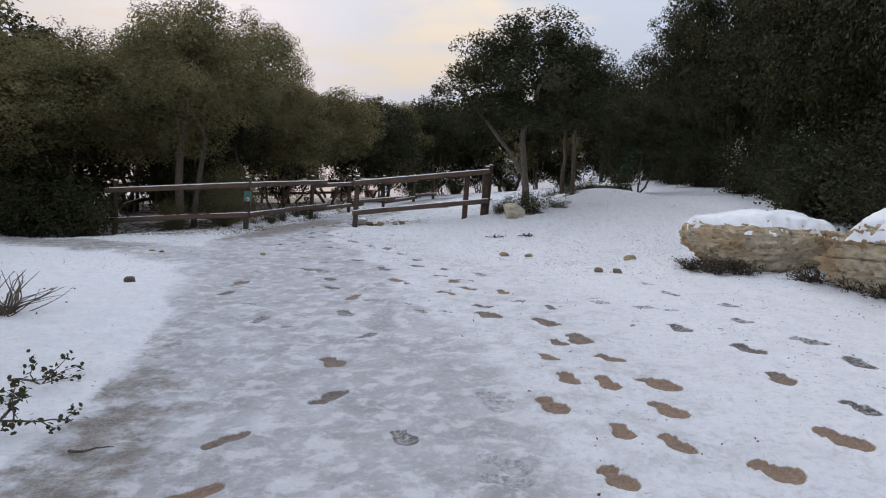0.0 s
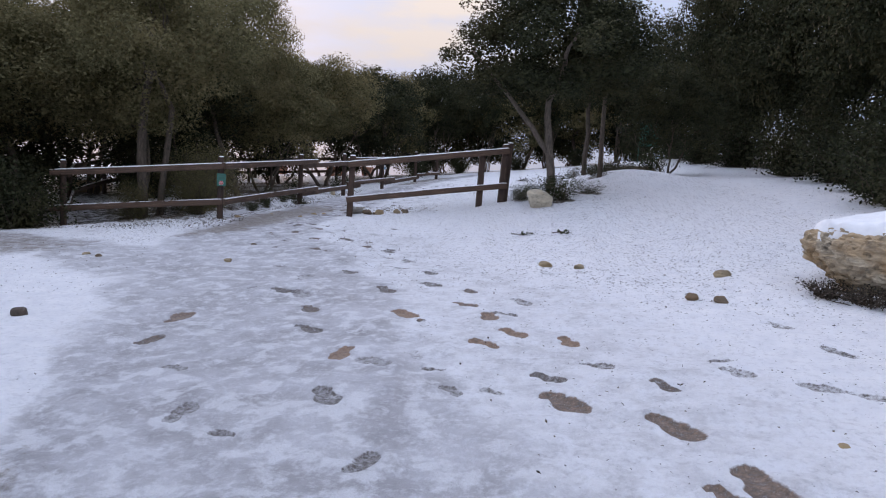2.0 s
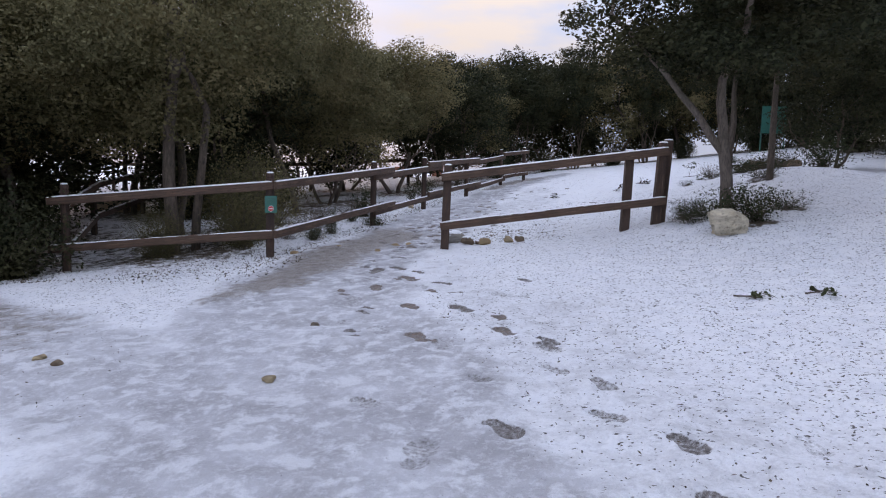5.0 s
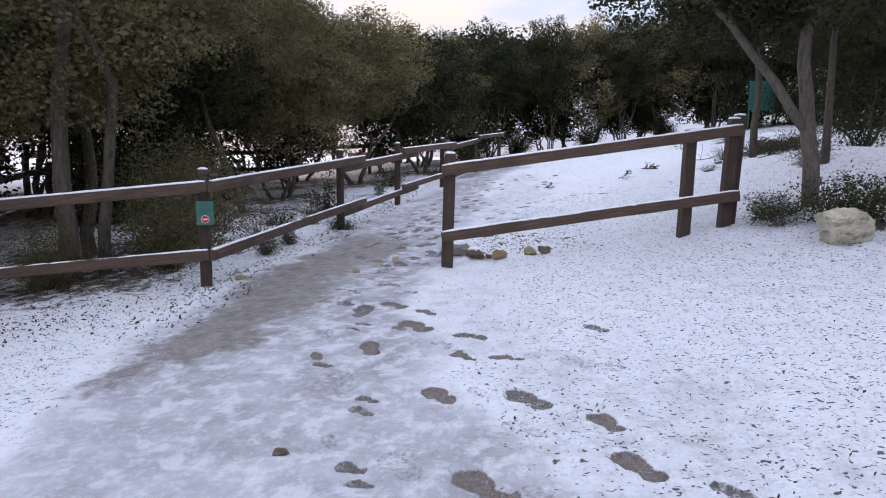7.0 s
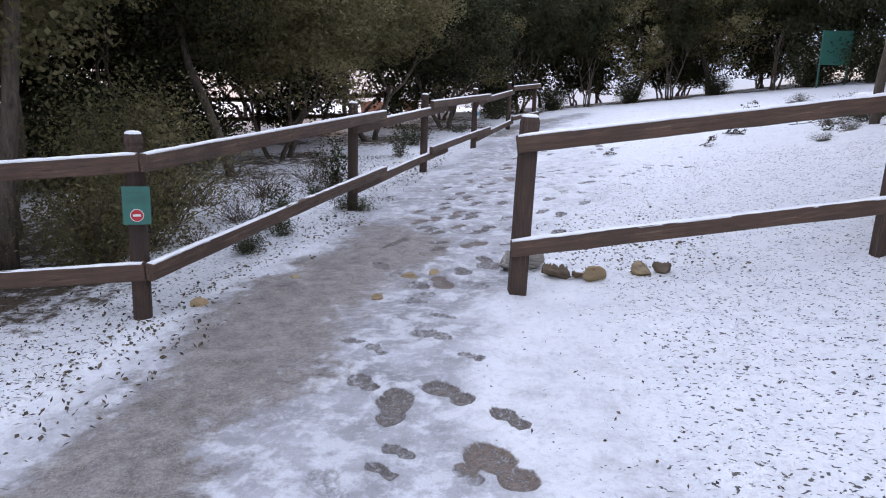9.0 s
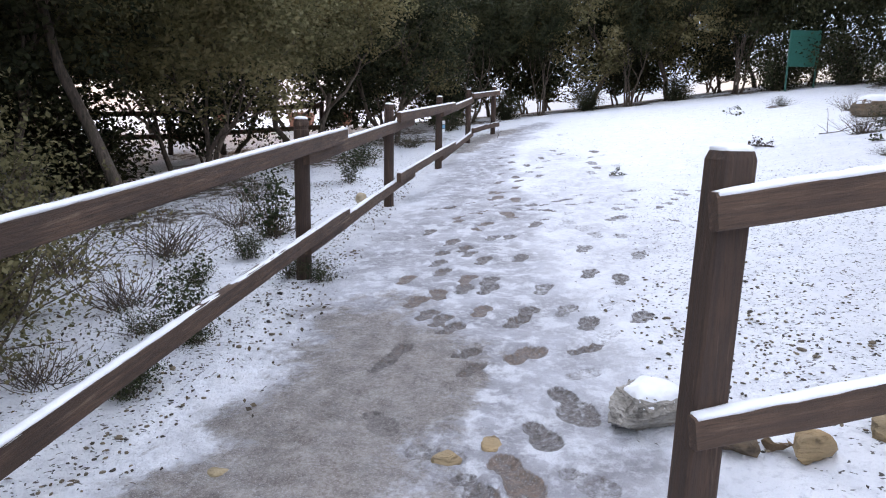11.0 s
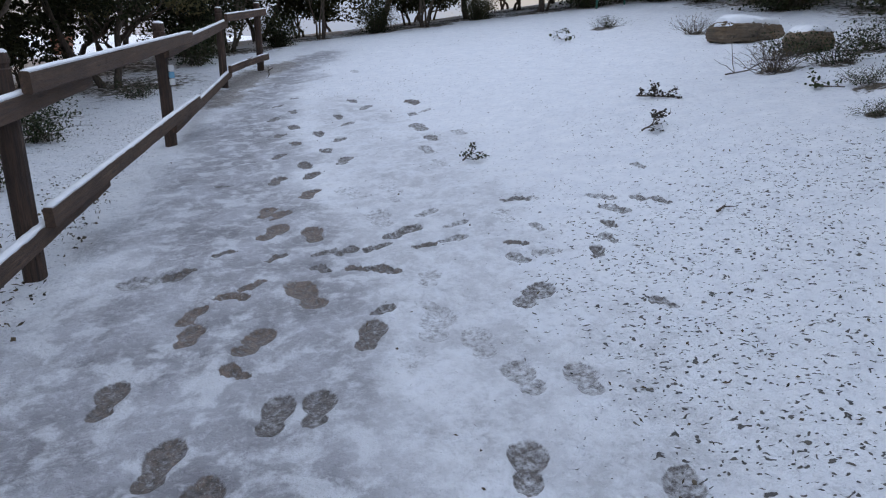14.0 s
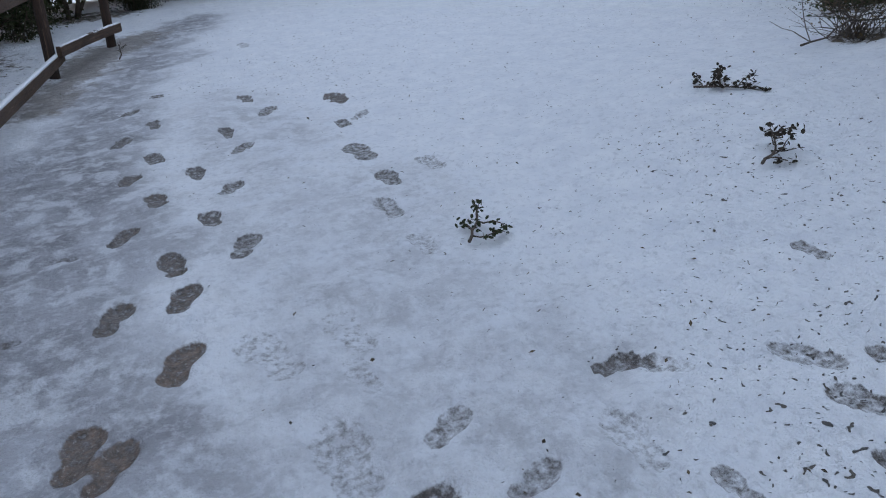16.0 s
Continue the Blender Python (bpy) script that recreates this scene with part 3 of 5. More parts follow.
def make_tree(seed, height, spread, stems, leaves, leaf, material, clear, low, label, limbs_given=(), bark=None):
    """An evergreen oak about height tall: stems fork into limbs; the crown is many clumps of small leaves."""
    rng = np.random.default_rng(seed)
    tree = thing("oak_tree", (0, 0, -50), label, "tree", "oaks of the wood")
    limbs, tips = [], []
    for pts, r0, r1 in limbs_given:
        k = len(pts) - 1
        limbs.append((pts, [r0 + (r1 - r0) * i / k for i in range(k + 1)]))
        grow_branches(rng, pts[-1], Vector(pts[-1]) - Vector(pts[-2]), height * 0.22, r1, 2, limbs, tips)
    for s in range(0 if limbs_given else stems):
        a = 2 * math.pi * (s + rng.uniform(-0.2, 0.2)) / max(stems, 1)
        lean = 0.12 if stems == 1 else 0.27
        foot = (0.12 * math.cos(a) * (stems > 1), 0.12 * math.sin(a) * (stems > 1), -0.15)
        grow_branches(rng, foot, (lean * math.cos(a), lean * math.sin(a), 1), height * clear, 0.0175 * height / math.sqrt(stems), 3 if stems < 3 else 2, limbs, tips)
    bm = bmesh.new()
    for pts, radii in limbs:
        tube(pts, radii, 7 if radii[0] > 0.04 else 5, bm)
    part("trunk", bm, bark or BARK, tree, smoothed=True)
    # crown: clump centres on the limbs' tips and through an uneven egg
    base, top = height * low, height
    mid, half = (base + top) / 2, (top - base) / 2
    lump = rng.normal(size=(16, 3))
    lump /= np.linalg.norm(lump, axis=1, keepdims=True)
    gain = rng.uniform(-0.42, 0.36, 16)
    n_clumps = 230
    v = rng.normal(size=(n_clumps, 3))
    v /= np.linalg.norm(v, axis=1, keepdims=True)
    r = rng.uniform(0.25, 1.0, n_clumps) ** 0.42
    r *= 1 + (np.clip(v @ lump.T, 0, 1) ** 8 * gain).sum(1)
    c = v * r[:, None] * np.array([spread, spread, half])
    c[:, :2] *= np.where(c[:, 2] < 0, 1.0, 1 - 0.2 * np.clip(c[:, 2] / half, 0, 1))[:, None]
    c[:, 2] += mid
    tp = np.array([tuple(p) for p in tips])
    tp = tp[(np.hypot(tp[:, 0], tp[:, 1]) < spread) & (tp[:, 2] < top)]
    shoots = c[rng.choice(n_clumps, 60)]
    shoots = (shoots - np.array([0, 0, mid])) * rng.uniform(1.02, 1.16, (60, 1)) + np.array([0, 0, mid])
    size = np.concatenate([rng.uniform(0.2, 0.5, len(c) + len(tp)), rng.uniform(0.1, 0.22, 60)]) * spread / 2.2
    c = np.concatenate([c, tp, shoots])
    pick = rng.choice(len(c), leaves, p=size ** 2 / (size ** 2).sum())
    off = rng.normal(size=(leaves, 3))
    off *= (rng.uniform(0.2, 1, leaves) ** 0.5 / np.linalg.norm(off, axis=1))[:, None]
    pos = c[pick] + off * size[pick][:, None] * np.array([1, 1, 0.75])
    nrm = off + rng.normal(0, 0.55, (leaves, 3)) + np.array([0, 0, 0.5])
    inner = leaves // 6
    pick = rng.integers(0, len(c), inner)
    heart = (c[pick] - np.array([0, 0, mid])) * 0.78 + np.array([0, 0, mid]) + rng.normal(0, 0.16, (inner, 3))
    pos, nrm = np.concatenate([pos, heart]), np.concatenate([nrm, rng.normal(size=(inner, 3))])
    size = np.concatenate([np.full(leaves, leaf), np.full(inner, leaf * 1.6)])
    part("crown", leaf_mesh(pos, nrm, size, size * 0.62, rng, "crown"), material, tree)
    return tree


def make_bush(seed, radius, height, leaves, leaf, material, label, twiggy=30, name="bush", category="bush"):
    rng = np.random.default_rng(seed)
    bush = thing(name, (0, 0, -50), label, category, "shrubs of the clearing")
    bm = bmesh.new()
    tips = []
    for k in range(twiggy):
        a, out = rng.uniform(0, 6.283), rng.uniform(0.2, 1.0)
        p, d = Vector((rng.normal(0, radius * 0.15), rng.normal(0, radius * 0.15), -0.03)), Vector((math.cos(a) * out, math.sin(a) * out, rng.uniform(0.5, 1.3))).normalized()
        pts = [p.copy()]
        for _ in range(4):
            d = (d + Vector(rng.normal(0, 0.22, 3))).normalized()
            p = p + Vector((d.x * radius, d.y * radius, abs(d.z) * height)) * 0.27
            pts.append(p.copy())
        tips.extend(pts[1:])
        tube(pts, [0.008, 0.007, 0.006, 0.004, 0.002], 4, bm)
    part("twigwork", bm, TWIG, bush)
    if leaves:
        tp = np.array([tuple(t) for t in tips])
        pos = tp[rng.integers(0, len(tp), leaves)] + rng.normal(0, 1, (leaves, 3)) * np.array([radius, radius, height]) * 0.13
        pos[:, 2] = np.abs(pos[:, 2])
        nrm = rng.normal(0, 0.6, (leaves, 3)) + np.array([0, 0, 0.7])
        part("foliage", leaf_mesh(pos, nrm, leaf, leaf * 0.6, rng, "leaves"), material, bush)
    return bush


def stand(kind, x, y, turn, scale=1.0, sink=0.0):
    """A copy of a plant on the ground at x, y."""
    m = pose(x, y, land(x, y) - sink, 0, 0, turn)
    ob = copy_thing(kind, m)
    ob.scale = (scale, scale, scale)
    return ob


def drop(ob):
    """Remove a pattern once its copies stand."""
    for o in (*ob.children_recursive, ob):
        bpy.data.objects.remove(o)


# x, y, radius of crown, height, kind, turn: the wood round the clearing
WOOD_LEFT = [
    (-9.0, 16.1, 2.5, 5.9, 10, 0), (-10.1, 18.0, 2.4, 6.2, 8, 130), (-11.9, 15.2, 2.6, 4.9, 8, 75), (-14.2, 14.2, 2.6, 4.5, 3, 210), (-14.6, 17.4, 2.0, 5.4, 6, 100), (-17.0, 14.6, 2.2, 5.2, 6, 180), (-13.2, 23.2, 1.8, 5.2, 6, 250),
    (-13.4, 17.6, 2.8, 5.2, 8, 300), (-16.8, 16.5, 3.0, 6.6, 0, 45), (-9.6, 22.2, 1.95, 6.8, 9, 0), (-5.3, 3.1, 2.3, 5.4, 12, 40), (-11.2, 22.5, 2.4, 5.5, 2, 20),
    (-9.8, 24.6, 2.3, 5.2, 3, 100), (-12.6, 26.0, 2.5, 5.4, 0, 200), (-14.0, 21.5, 2.6, 5.8, 4, 350), (-11.6, 7.4, 2.5, 6.6, 8, 100), (-12.4, 16.3, 1.5, 3.4, 6, 0), (-14.0, 18.6, 1.8, 4.0, 6, 90), (-12.9, 14.9, 1.4, 3.2, 6, 200),
]
WOOD_BACK = [
    (-9.3, 32.6, 1.5, 4.0, 6, 0), (-10.9, 27.8, 1.4, 3.8, 6, 90), (-9.0, 28.4, 2.4, 5.2, 4, 250), (-11.5, 30.5, 2.5, 5.3, 1, 10), (-7.6, 31.5, 2.2, 5.0, 2, 310), (-8.2, 34.8, 2.5, 5.4, 3, 60),
    (-5.8, 36.6, 1.9, 5.2, 13, 140), (-3.4, 38.6, 1.35, 5.4, 13, 220), (-1.6, 39.6, 2.3, 5.4, 0, 330), (-0.25, 38.9, 1.6, 5.2, 13, 30), (1.0, 43.5, 1.8, 5.4, 6, 200), (-0.3, 41.2, 1.7, 5.4, 6, 60), (-3.8, 41.2, 1.9, 5.6, 6, 10), (3.6, 41.5, 2.1, 6.0, 6, 130), (1.3, 39.8, 2.3, 5.6, 0, 80),
    (3.2, 38.6, 2.0, 5.8, 13, 170), (5.4, 37.9, 1.8, 6.4, 6, 260), (7.4, 36.4, 2.0, 7.0, 6, 10), (-16.5, 25.0, 2.8, 5.8, 3, 30),
]
WOOD_RIGHT = [
    (-0.36, 17.4, 2.1, 4.6, 5, 0), (0.91, 20.5, 1.2, 4.4, 14, 90), (0.72, 23.7, 1.4, 4.4, 14, 200), (3.4, 25.2, 1.6, 3.5, 1, 30),
    (6.6, 33.2, 2.5, 9.0, 11, 310), (6.9, 29.4, 2.5, 9.6, 11, 40), (8.2, 26.4, 2.6, 9.6, 11, 120), (8.9, 22.8, 2.9, 9.6, 11, 220),
    (8.0, 19.4, 2.5, 9.4, 11, 330), (8.6, 16.2, 2.7, 9.4, 11, 60), (8.2, 13.0, 2.5, 9.2, 11, 150), (8.6, 10.0, 2.7, 9.0, 11, 250), (8.4, 6.6, 2.6, 8.4, 11, 350),
    (8.4, 2.5, 2.6, 7.6, 11, 170),
]
# the depth of the wood behind, thinner crowns
WOOD_FAR = [
    (11.4, 27.5, 3.0, 9.0, 7, 0), (12.0, 23.5, 3.0, 9.2, 7, 50), (11.2, 19.0, 3.0, 9.4, 7, 90), (11.6, 14.5, 3.0, 9.4, 7, 140), (11.4, 10.5, 3.0, 9.0, 7, 190), (11.2, 33.0, 3.0, 8.5, 7, 230),
    (-20.0, 36.0, 2.8, 5.8, 7, 10), (-17.0, 38.0, 2.8, 5.8, 7, 80), (-14.5, 34.5, 2.6, 5.6, 7, 130), (-12.5, 39.0, 2.8, 6.0, 7, 170), (-9.8, 38.5, 2.6, 5.8, 7, 220),
    (-7.2, 39.5, 2.6, 5.8, 7, 270), (-5.0, 41.0, 2.5, 5.8, 7, 310), (-6.4, 44.0, 2.4, 5.4, 6, 20), (-2.6, 44.6, 2.4, 5.4, 6, 110), (1.2, 46.5, 2.4, 5.6, 6, 260), (4.6, 45.8, 2.4, 6.0, 6, 330), (-9.6, 42.4, 2.4, 5.4, 6, 60), (5.5, 43.0, 2.8, 6.4, 7, 60), (8.4, 40.5, 2.8, 7.0, 7, 100), (9.4, 36.6, 2.8, 7.4, 7, 150),
    (-17.5, 20.4, 2.8, 6.4, 7, 200), (-19.6, 17.4, 3.0, 6.6, 7, 250), (-17.4, 13.0, 3.0, 6.8, 7, 300), (-19.5, 23.0, 2.8, 6.0, 7, 340), (-21.0, 28.0, 2.8, 6.0, 7, 20), (-14.5, 29.0, 2.6, 5.6, 7, 70),
]
TREES = WOOD_LEFT + WOOD_BACK + WOOD_RIGHT + WOOD_FAR
# x, y, radius, kind, turn
BUSHES_RIGHT = [
    (-0.5, 16.5, 0.52, 0, 0), (-1.0, 16.95, 0.36, 0, 30), (-0.75, 17.0, 0.4, 1, 120), (-0.95, 16.6, 0.36, 1, 90), (-0.15, 16.4, 0.55, 0, 200), (0.4, 17.2, 0.45, 1, 200), (5.6, 15.6, 1.1, 2, 0), (6.0, 12.8, 1.3, 2, 120), (6.2, 10.6, 1.2, 2, 240), (5.4, 11.6, 0.9, 2, 20), (5.3, 13.9, 0.9, 2, 200), (5.5, 9.6, 1.0, 2, 310), (5.9, 8.2, 1.1, 2, 80), (7.0, 9.2, 1.2, 2, 30), (7.0, 11.8, 1.2, 2, 190), (7.0, 14.4, 1.2, 2, 270), (6.9, 7.0, 1.2, 2, 140), (7.2, 16.9, 1.2, 2, 230),
    (6.2, 17.8, 1.1, 2, 30), (6.7, 20.6, 1.2, 2, 70), (6.6, 23.4, 1.2, 2, 150), (6.0, 34.6, 1.0, 0, 220), (5.8, 31.4, 1.2, 2, 10), (6.4, 28.4, 1.2, 2, 90), (1.6, 23.3, 0.7, 1, 300),
    (2.6, 23.4, 0.8, 0, 60), (0.52, 25.11, 0.5, 3, 0), (1.06, 24.8, 0.55, 1, 30), (2.11, 25.41, 0.6, 1, 60), (2.82, 30.08, 0.5, 3, 120), (0.38, 23.72, 0.3, 1, 0), (-0.31, 22.87, 0.22, 1, 50), (2.35, 32.64, 0.4, 1, 100), (0.95, 23.3, 0.35, 0, 0), (1.3, 23.7, 0.4, 1, 80), (1.5, 26.0, 0.5, 1, 10), (0.9, 21.0, 0.5, 1, 40),
]
BUSHES_LEFT = [
    (-10.4, 14.2, 0.9, 2, 40), (-11.6, 13.9, 1.0, 2, 160), (-8.3, 17.3, 1.0, 4, 10), (-8.8, 18.6, 0.95, 4, 100), (-11.9, 21.0, 1.2, 2, 270), (-14.0, 12.6, 1.1, 2, 40), (-8.0, 16.6, 0.6, 4, 80), (-9.0, 15.7, 0.5, 4, 140), (-12.8, 15.2, 1.2, 2, 10), (-11.6, 24.4, 1.2, 2, 60), (-12.9, 22.6, 1.2, 2, 140), (-14.6, 27.4, 1.4, 2, 200),
    (-7.46, 20.95, 0.32, 5, 20), (-7.37, 24.75, 0.26, 5, 70), (-7.4, 20.13, 0.28, 0, 250), (-7.11, 17.45, 0.2, 0, 0), (-7.11, 18.23, 0.22, 5, 120), (-6.99, 17.98, 0.2, 0, 40), (-7.05, 17.3, 0.22, 0, 200), (-7.54, 19.33, 0.2, 0, 300),
    (-6.82, 19.5, 0.24, 0, 20), (-6.55, 19.3, 0.2, 0, 90), (-7.45, 21.0, 0.5, 3, 310), (-8.2, 20.3, 0.6, 3, 140), (-7.8, 18.7, 0.5, 3, 30), (-7.6, 27.0, 0.55, 0, 80), (-7.6, 17.4, 0.35, 3, 50),
    (-8.0, 21.6, 0.5, 3, 200), (-8.9, 19.7, 0.6, 3, 260), (-8.5, 23.4, 0.5, 3, 10), (-7.4, 18.2, 0.3, 1, 0),
]
BUSHES_BACK = [
    (-7.0, 30.0, 0.5, 1, 190), (-6.4, 34.2, 0.9, 0, 30), (-4.6, 36.6, 0.6, 2, 100), (1.3, 38.8, 0.6, 2, 20), (-1.8, 38.4, 0.6, 2, 120), (4.2, 37.6, 1.2, 2, 20), (-6.6, 36.4, 1.3, 2, 80), (5.6, 36.0, 1.2, 2, 60),
]
BUSHES = BUSHES_RIGHT + BUSHES_LEFT + BUSHES_BACK


def make_wood():
    leaning = [([(0, 0, -0.2), (-0.2, 0, 0.4), (-0.55, 0.03, 1.0), (-0.9, 0, 1.6), (-1.15, 0.1, 2.3)], 0.1, 0.06)]
    pale_fork = [
        ([(0, 0, -0.2), (-0.03, 0, 0.6), (-0.1, 0.02, 1.15), (-0.14, 0.03, 1.65), (-0.2, 0.04, 2.1), (-0.2, 0.05, 2.55), (0.05, 0.05, 3.2), (0.12, 0.05, 3.6)], 0.11, 0.055),
        ([(-0.1, 0.02, 1.1), (-0.33, 0.0, 1.45), (-0.55, -0.03, 1.85), (-0.85, -0.06, 2.25), (-1.15, -0.1, 2.7), (-1.45, -0.1, 3.05)], 0.075, 0.045),
    ]
    straight = [([(0, 0, -0.3), (0.04, 0, 0.8), (-0.03, 0.04, 1.7), (0.05, 0.02, 2.6), (0.0, 0.0, 3.2)], 0.135, 0.08)]
    upright = [
        ([(0, 0, -0.3), (0.01, 0, 0.5), (-0.05, 0.02, 1.2), (-0.04, 0.02, 2.0), (0.06, 0.0, 2.8)], 0.11, 0.075),
        ([(0.16, 0.35, -0.3), (0.2, 0.33, 0.6), (0.28, 0.36, 1.4), (0.36, 0.4, 2.4)], 0.075, 0.055),
    ]
    kinds = [
        make_tree(11, 6.0, 2.3, 1, 17000, 0.098, LEAF, 0.42, 0.27, "evergreen oak with a bare grey trunk and dense dark crown"),
        make_tree(12, 6.0, 2.3, 3, 18000, 0.095, LEAF_DARK_SHADED, 0.27, 0.25, "several-stemmed evergreen oak with a dark green crown"),
        make_tree(13, 6.0, 2.3, 2, 18000, 0.095, LEAF_DARK_SHADED, 0.27, 0.25, "twin-stemmed evergreen oak, dark green and dense"),
        make_tree(14, 6.0, 2.3, 4, 22000, 0.082, LEAF, 0.25, 0.25, "bushy evergreen oak with olive-tinged leaves"),
        make_tree(15, 6.0, 2.3, 2, 24000, 0.078, LEAF, 0.30, 0.27, "leaning evergreen oak with crooked stems"),
        make_tree(16, 6.0, 2.3, 2, 38000, 0.08, LEAF_DARK_SHADED, 0.36, 0.37, "evergreen oak forking low into two pale trunks", pale_fork, PALE_BARK),
        make_tree(17, 6.0, 2.3, 3, 9000, 0.132, LEAF_DARK_SHADED, 0.10, 0.02, "dense dark evergreen oak leafy down to the ground"),
        make_tree(18, 6.0, 2.3, 2, 5500, 0.19, LEAF_DARK_SHADED, 0.24, 0.19, "evergreen oak in the depth of the wood"),
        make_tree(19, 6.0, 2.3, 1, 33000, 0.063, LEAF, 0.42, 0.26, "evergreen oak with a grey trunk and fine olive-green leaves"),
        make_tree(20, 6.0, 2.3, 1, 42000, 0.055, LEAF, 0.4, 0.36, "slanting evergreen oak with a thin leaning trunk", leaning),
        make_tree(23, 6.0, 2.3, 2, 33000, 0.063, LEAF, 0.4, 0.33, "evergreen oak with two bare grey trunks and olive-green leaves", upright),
        make_tree(24, 6.0, 2.3, 3, 30000, 0.078, LEAF_DARK_SHADED, 0.12, 0.03, "tall dense dark evergreen oak leafy to the ground"),
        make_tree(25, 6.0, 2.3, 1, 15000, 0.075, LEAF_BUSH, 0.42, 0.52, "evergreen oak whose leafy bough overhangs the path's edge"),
        make_tree(26, 6.0, 2.3, 4, 17000, 0.098, LEAF_DARK_SHADED, 0.26, 0.36, "many-stemmed dark evergreen oak with bare lower stems"),
        make_tree(27, 6.0, 2.3, 1, 22000, 0.085, LEAF_DARK_SHADED, 0.45, 0.46, "evergreen oak with a tall bare dark trunk", straight),
    ]
    for x, y, r, h, k, turn in TREES:
        ob = stand(kinds[k], x, y, turn)
        ob.scale = (r / 2.3, r / 2.3, h / 6.0)
    for k in kinds:
        drop(k)
    low = [
        make_bush(21, 1.0, 0.8, 1500, 0.07, LEAF_BUSH, "low evergreen shrub dusted with snow"),
        make_bush(22, 1.0, 0.6, 800, 0.06, LEAF_BUSH, "sparse twiggy shrub dusted with snow", 40),
        # these leaves carry the shade of the wood's edge in their colour
        make_bush(23, 1.0, 1.3, 6500, 0.075, LEAF_DARK_SHADED, "tall dense shrub at the wood's edge", 45),
        make_bush(24, 1.0, 0.7, 260, 0.05, LEAF_DRY, "bare brown brushwood with a few dry leaves", 60),
        make_bush(25, 1.0, 1.4, 9500, 0.045, LEAF, "grey-green small-leaved shrub behind the fence", 60),
        make_bush(26, 1.0, 2.0, 900, 0.14, LEAF_BUSH, "upright young oak sapling with dark leaves", 26),
    ]
    for x, y, r, k, turn in BUSHES:
        stand(low[k], x, y, turn, r)
    for k in low:
        drop(k)


# ---- boulders and stones ----
def stone_shape(seed, size, cuts, strata, turn, flat, undercut, hewn):
    """A broken limestone block: an egg cut by planes, roughened, with bedding ledges. Returns the mesh and how far up each vertex looks."""
    rng = np.random.default_rng(seed)
    bm = bmesh.new()
    bmesh.ops.create_icosphere(bm, subdivisions=cuts, radius=1.0)
    planes = [(Vector(rng.normal(0, 1, 3)).normalized(), rng.uniform(0.66, 0.9) * hewn) for _ in range(11)]
    planes.append((Vector((rng.normal(0, 0.1), rng.normal(0, 0.1), 1)).normalized(), flat))
    rot = Matrix.Rotation(radians(turn), 3, "Z")
    shift = Vector(rng.uniform(-50, 50, 3))
    k, up = min(size), []
    for v in bm.verts:
        p = v.co.copy()
        for nrm, dist in planes:
            over = p.dot(nrm) - dist
            if over > 0:
                p -= nrm * over * 0.94
        if p.z < 0.35:   # undercut foot
            p.x, p.y = p.x * (1 + undercut * (p.z - 0.35)), p.y * (1 + undercut * (p.z - 0.35))
        q = Vector((p.x * size[0], p.y * size[1], p.z * size[2]))
        side = 1 - smooth(v.co.z, 0.45, 0.8)
        d = noise.fractal(q * (1.3 / k) + shift, 0.9, 2.1, 3) * 0.10 * k
        d += (abs(noise.noise(q * (5.5 / k) + shift)) - 0.25) * 0.14 * k * float(side)
        d += noise.fractal(q * (11 / k) + shift, 0.7, 2.2, 3) * 0.045 * k
        bed = (q.z * 3.2 / k + 0.35 * noise.noise(q * 1.7 + shift)) % 1.0
        d += strata * k * float(side) * (1.6 * abs(bed - 0.5) - 0.4 - 1.2 * (bed < 0.12))
        q += p.normalized() * d
        v.co = rot @ q
        up.append(0.5 * max(0.0, v.normal.z) + 0.5 * float(smooth(q.z / size[2], 0.1, flat * 0.9)))
    bm.normal_update()
    bm.verts.ensure_lookup_table()
    return bm, up


def make_stone(name, x, y, size, seed, material, label, category="rock", cuts=3, strata=0.0, turn=0, cap=0.0, sink=0.25, group="", flat=0.8, undercut=0.0, hewn=1.0):
    z = land(x, y) + size[2] * (1 - sink) * 0.8
    rock = thing(name, (x, y, z), label, category, group)
    bm, up = stone_shape(seed, size, cuts, strata, turn, flat, undercut, hewn)
    if cap:
        top, keep = bmesh.new(), {}
        k = min(size)
        for f in bm.faces:
            if min(up[v.index] for v in f.verts) > 0.46:
                vs = []
                for v in f.verts:
                    if v.index not in keep:
                        lift = float(smooth(up[v.index] + 0.13 * noise.noise(v.co * (2.2 / k)) + 0.05 * noise.noise(v.co * (7 / k)), 0.54, 0.76))
                        keep[v.index] = top.verts.new(v.co + Vector((0, 0, cap * lift * (1 + 0.35 * noise.noise(v.co * 3)) - 0.12 * k * (1 - lift))))
                    vs.append(keep[v.index])
                top.faces.new(vs)
        for _ in range(2):
            bmesh.ops.smooth_vert(top, verts=[v for v in top.verts if not v.is_boundary], factor=0.5, use_axis_z=True)
        part("snow_cap", top, SNOW, rock, "white snow lying on top", smoothed=True)
    part("stone", bm, material, rock, smoothed=cuts < 4)
    return rock


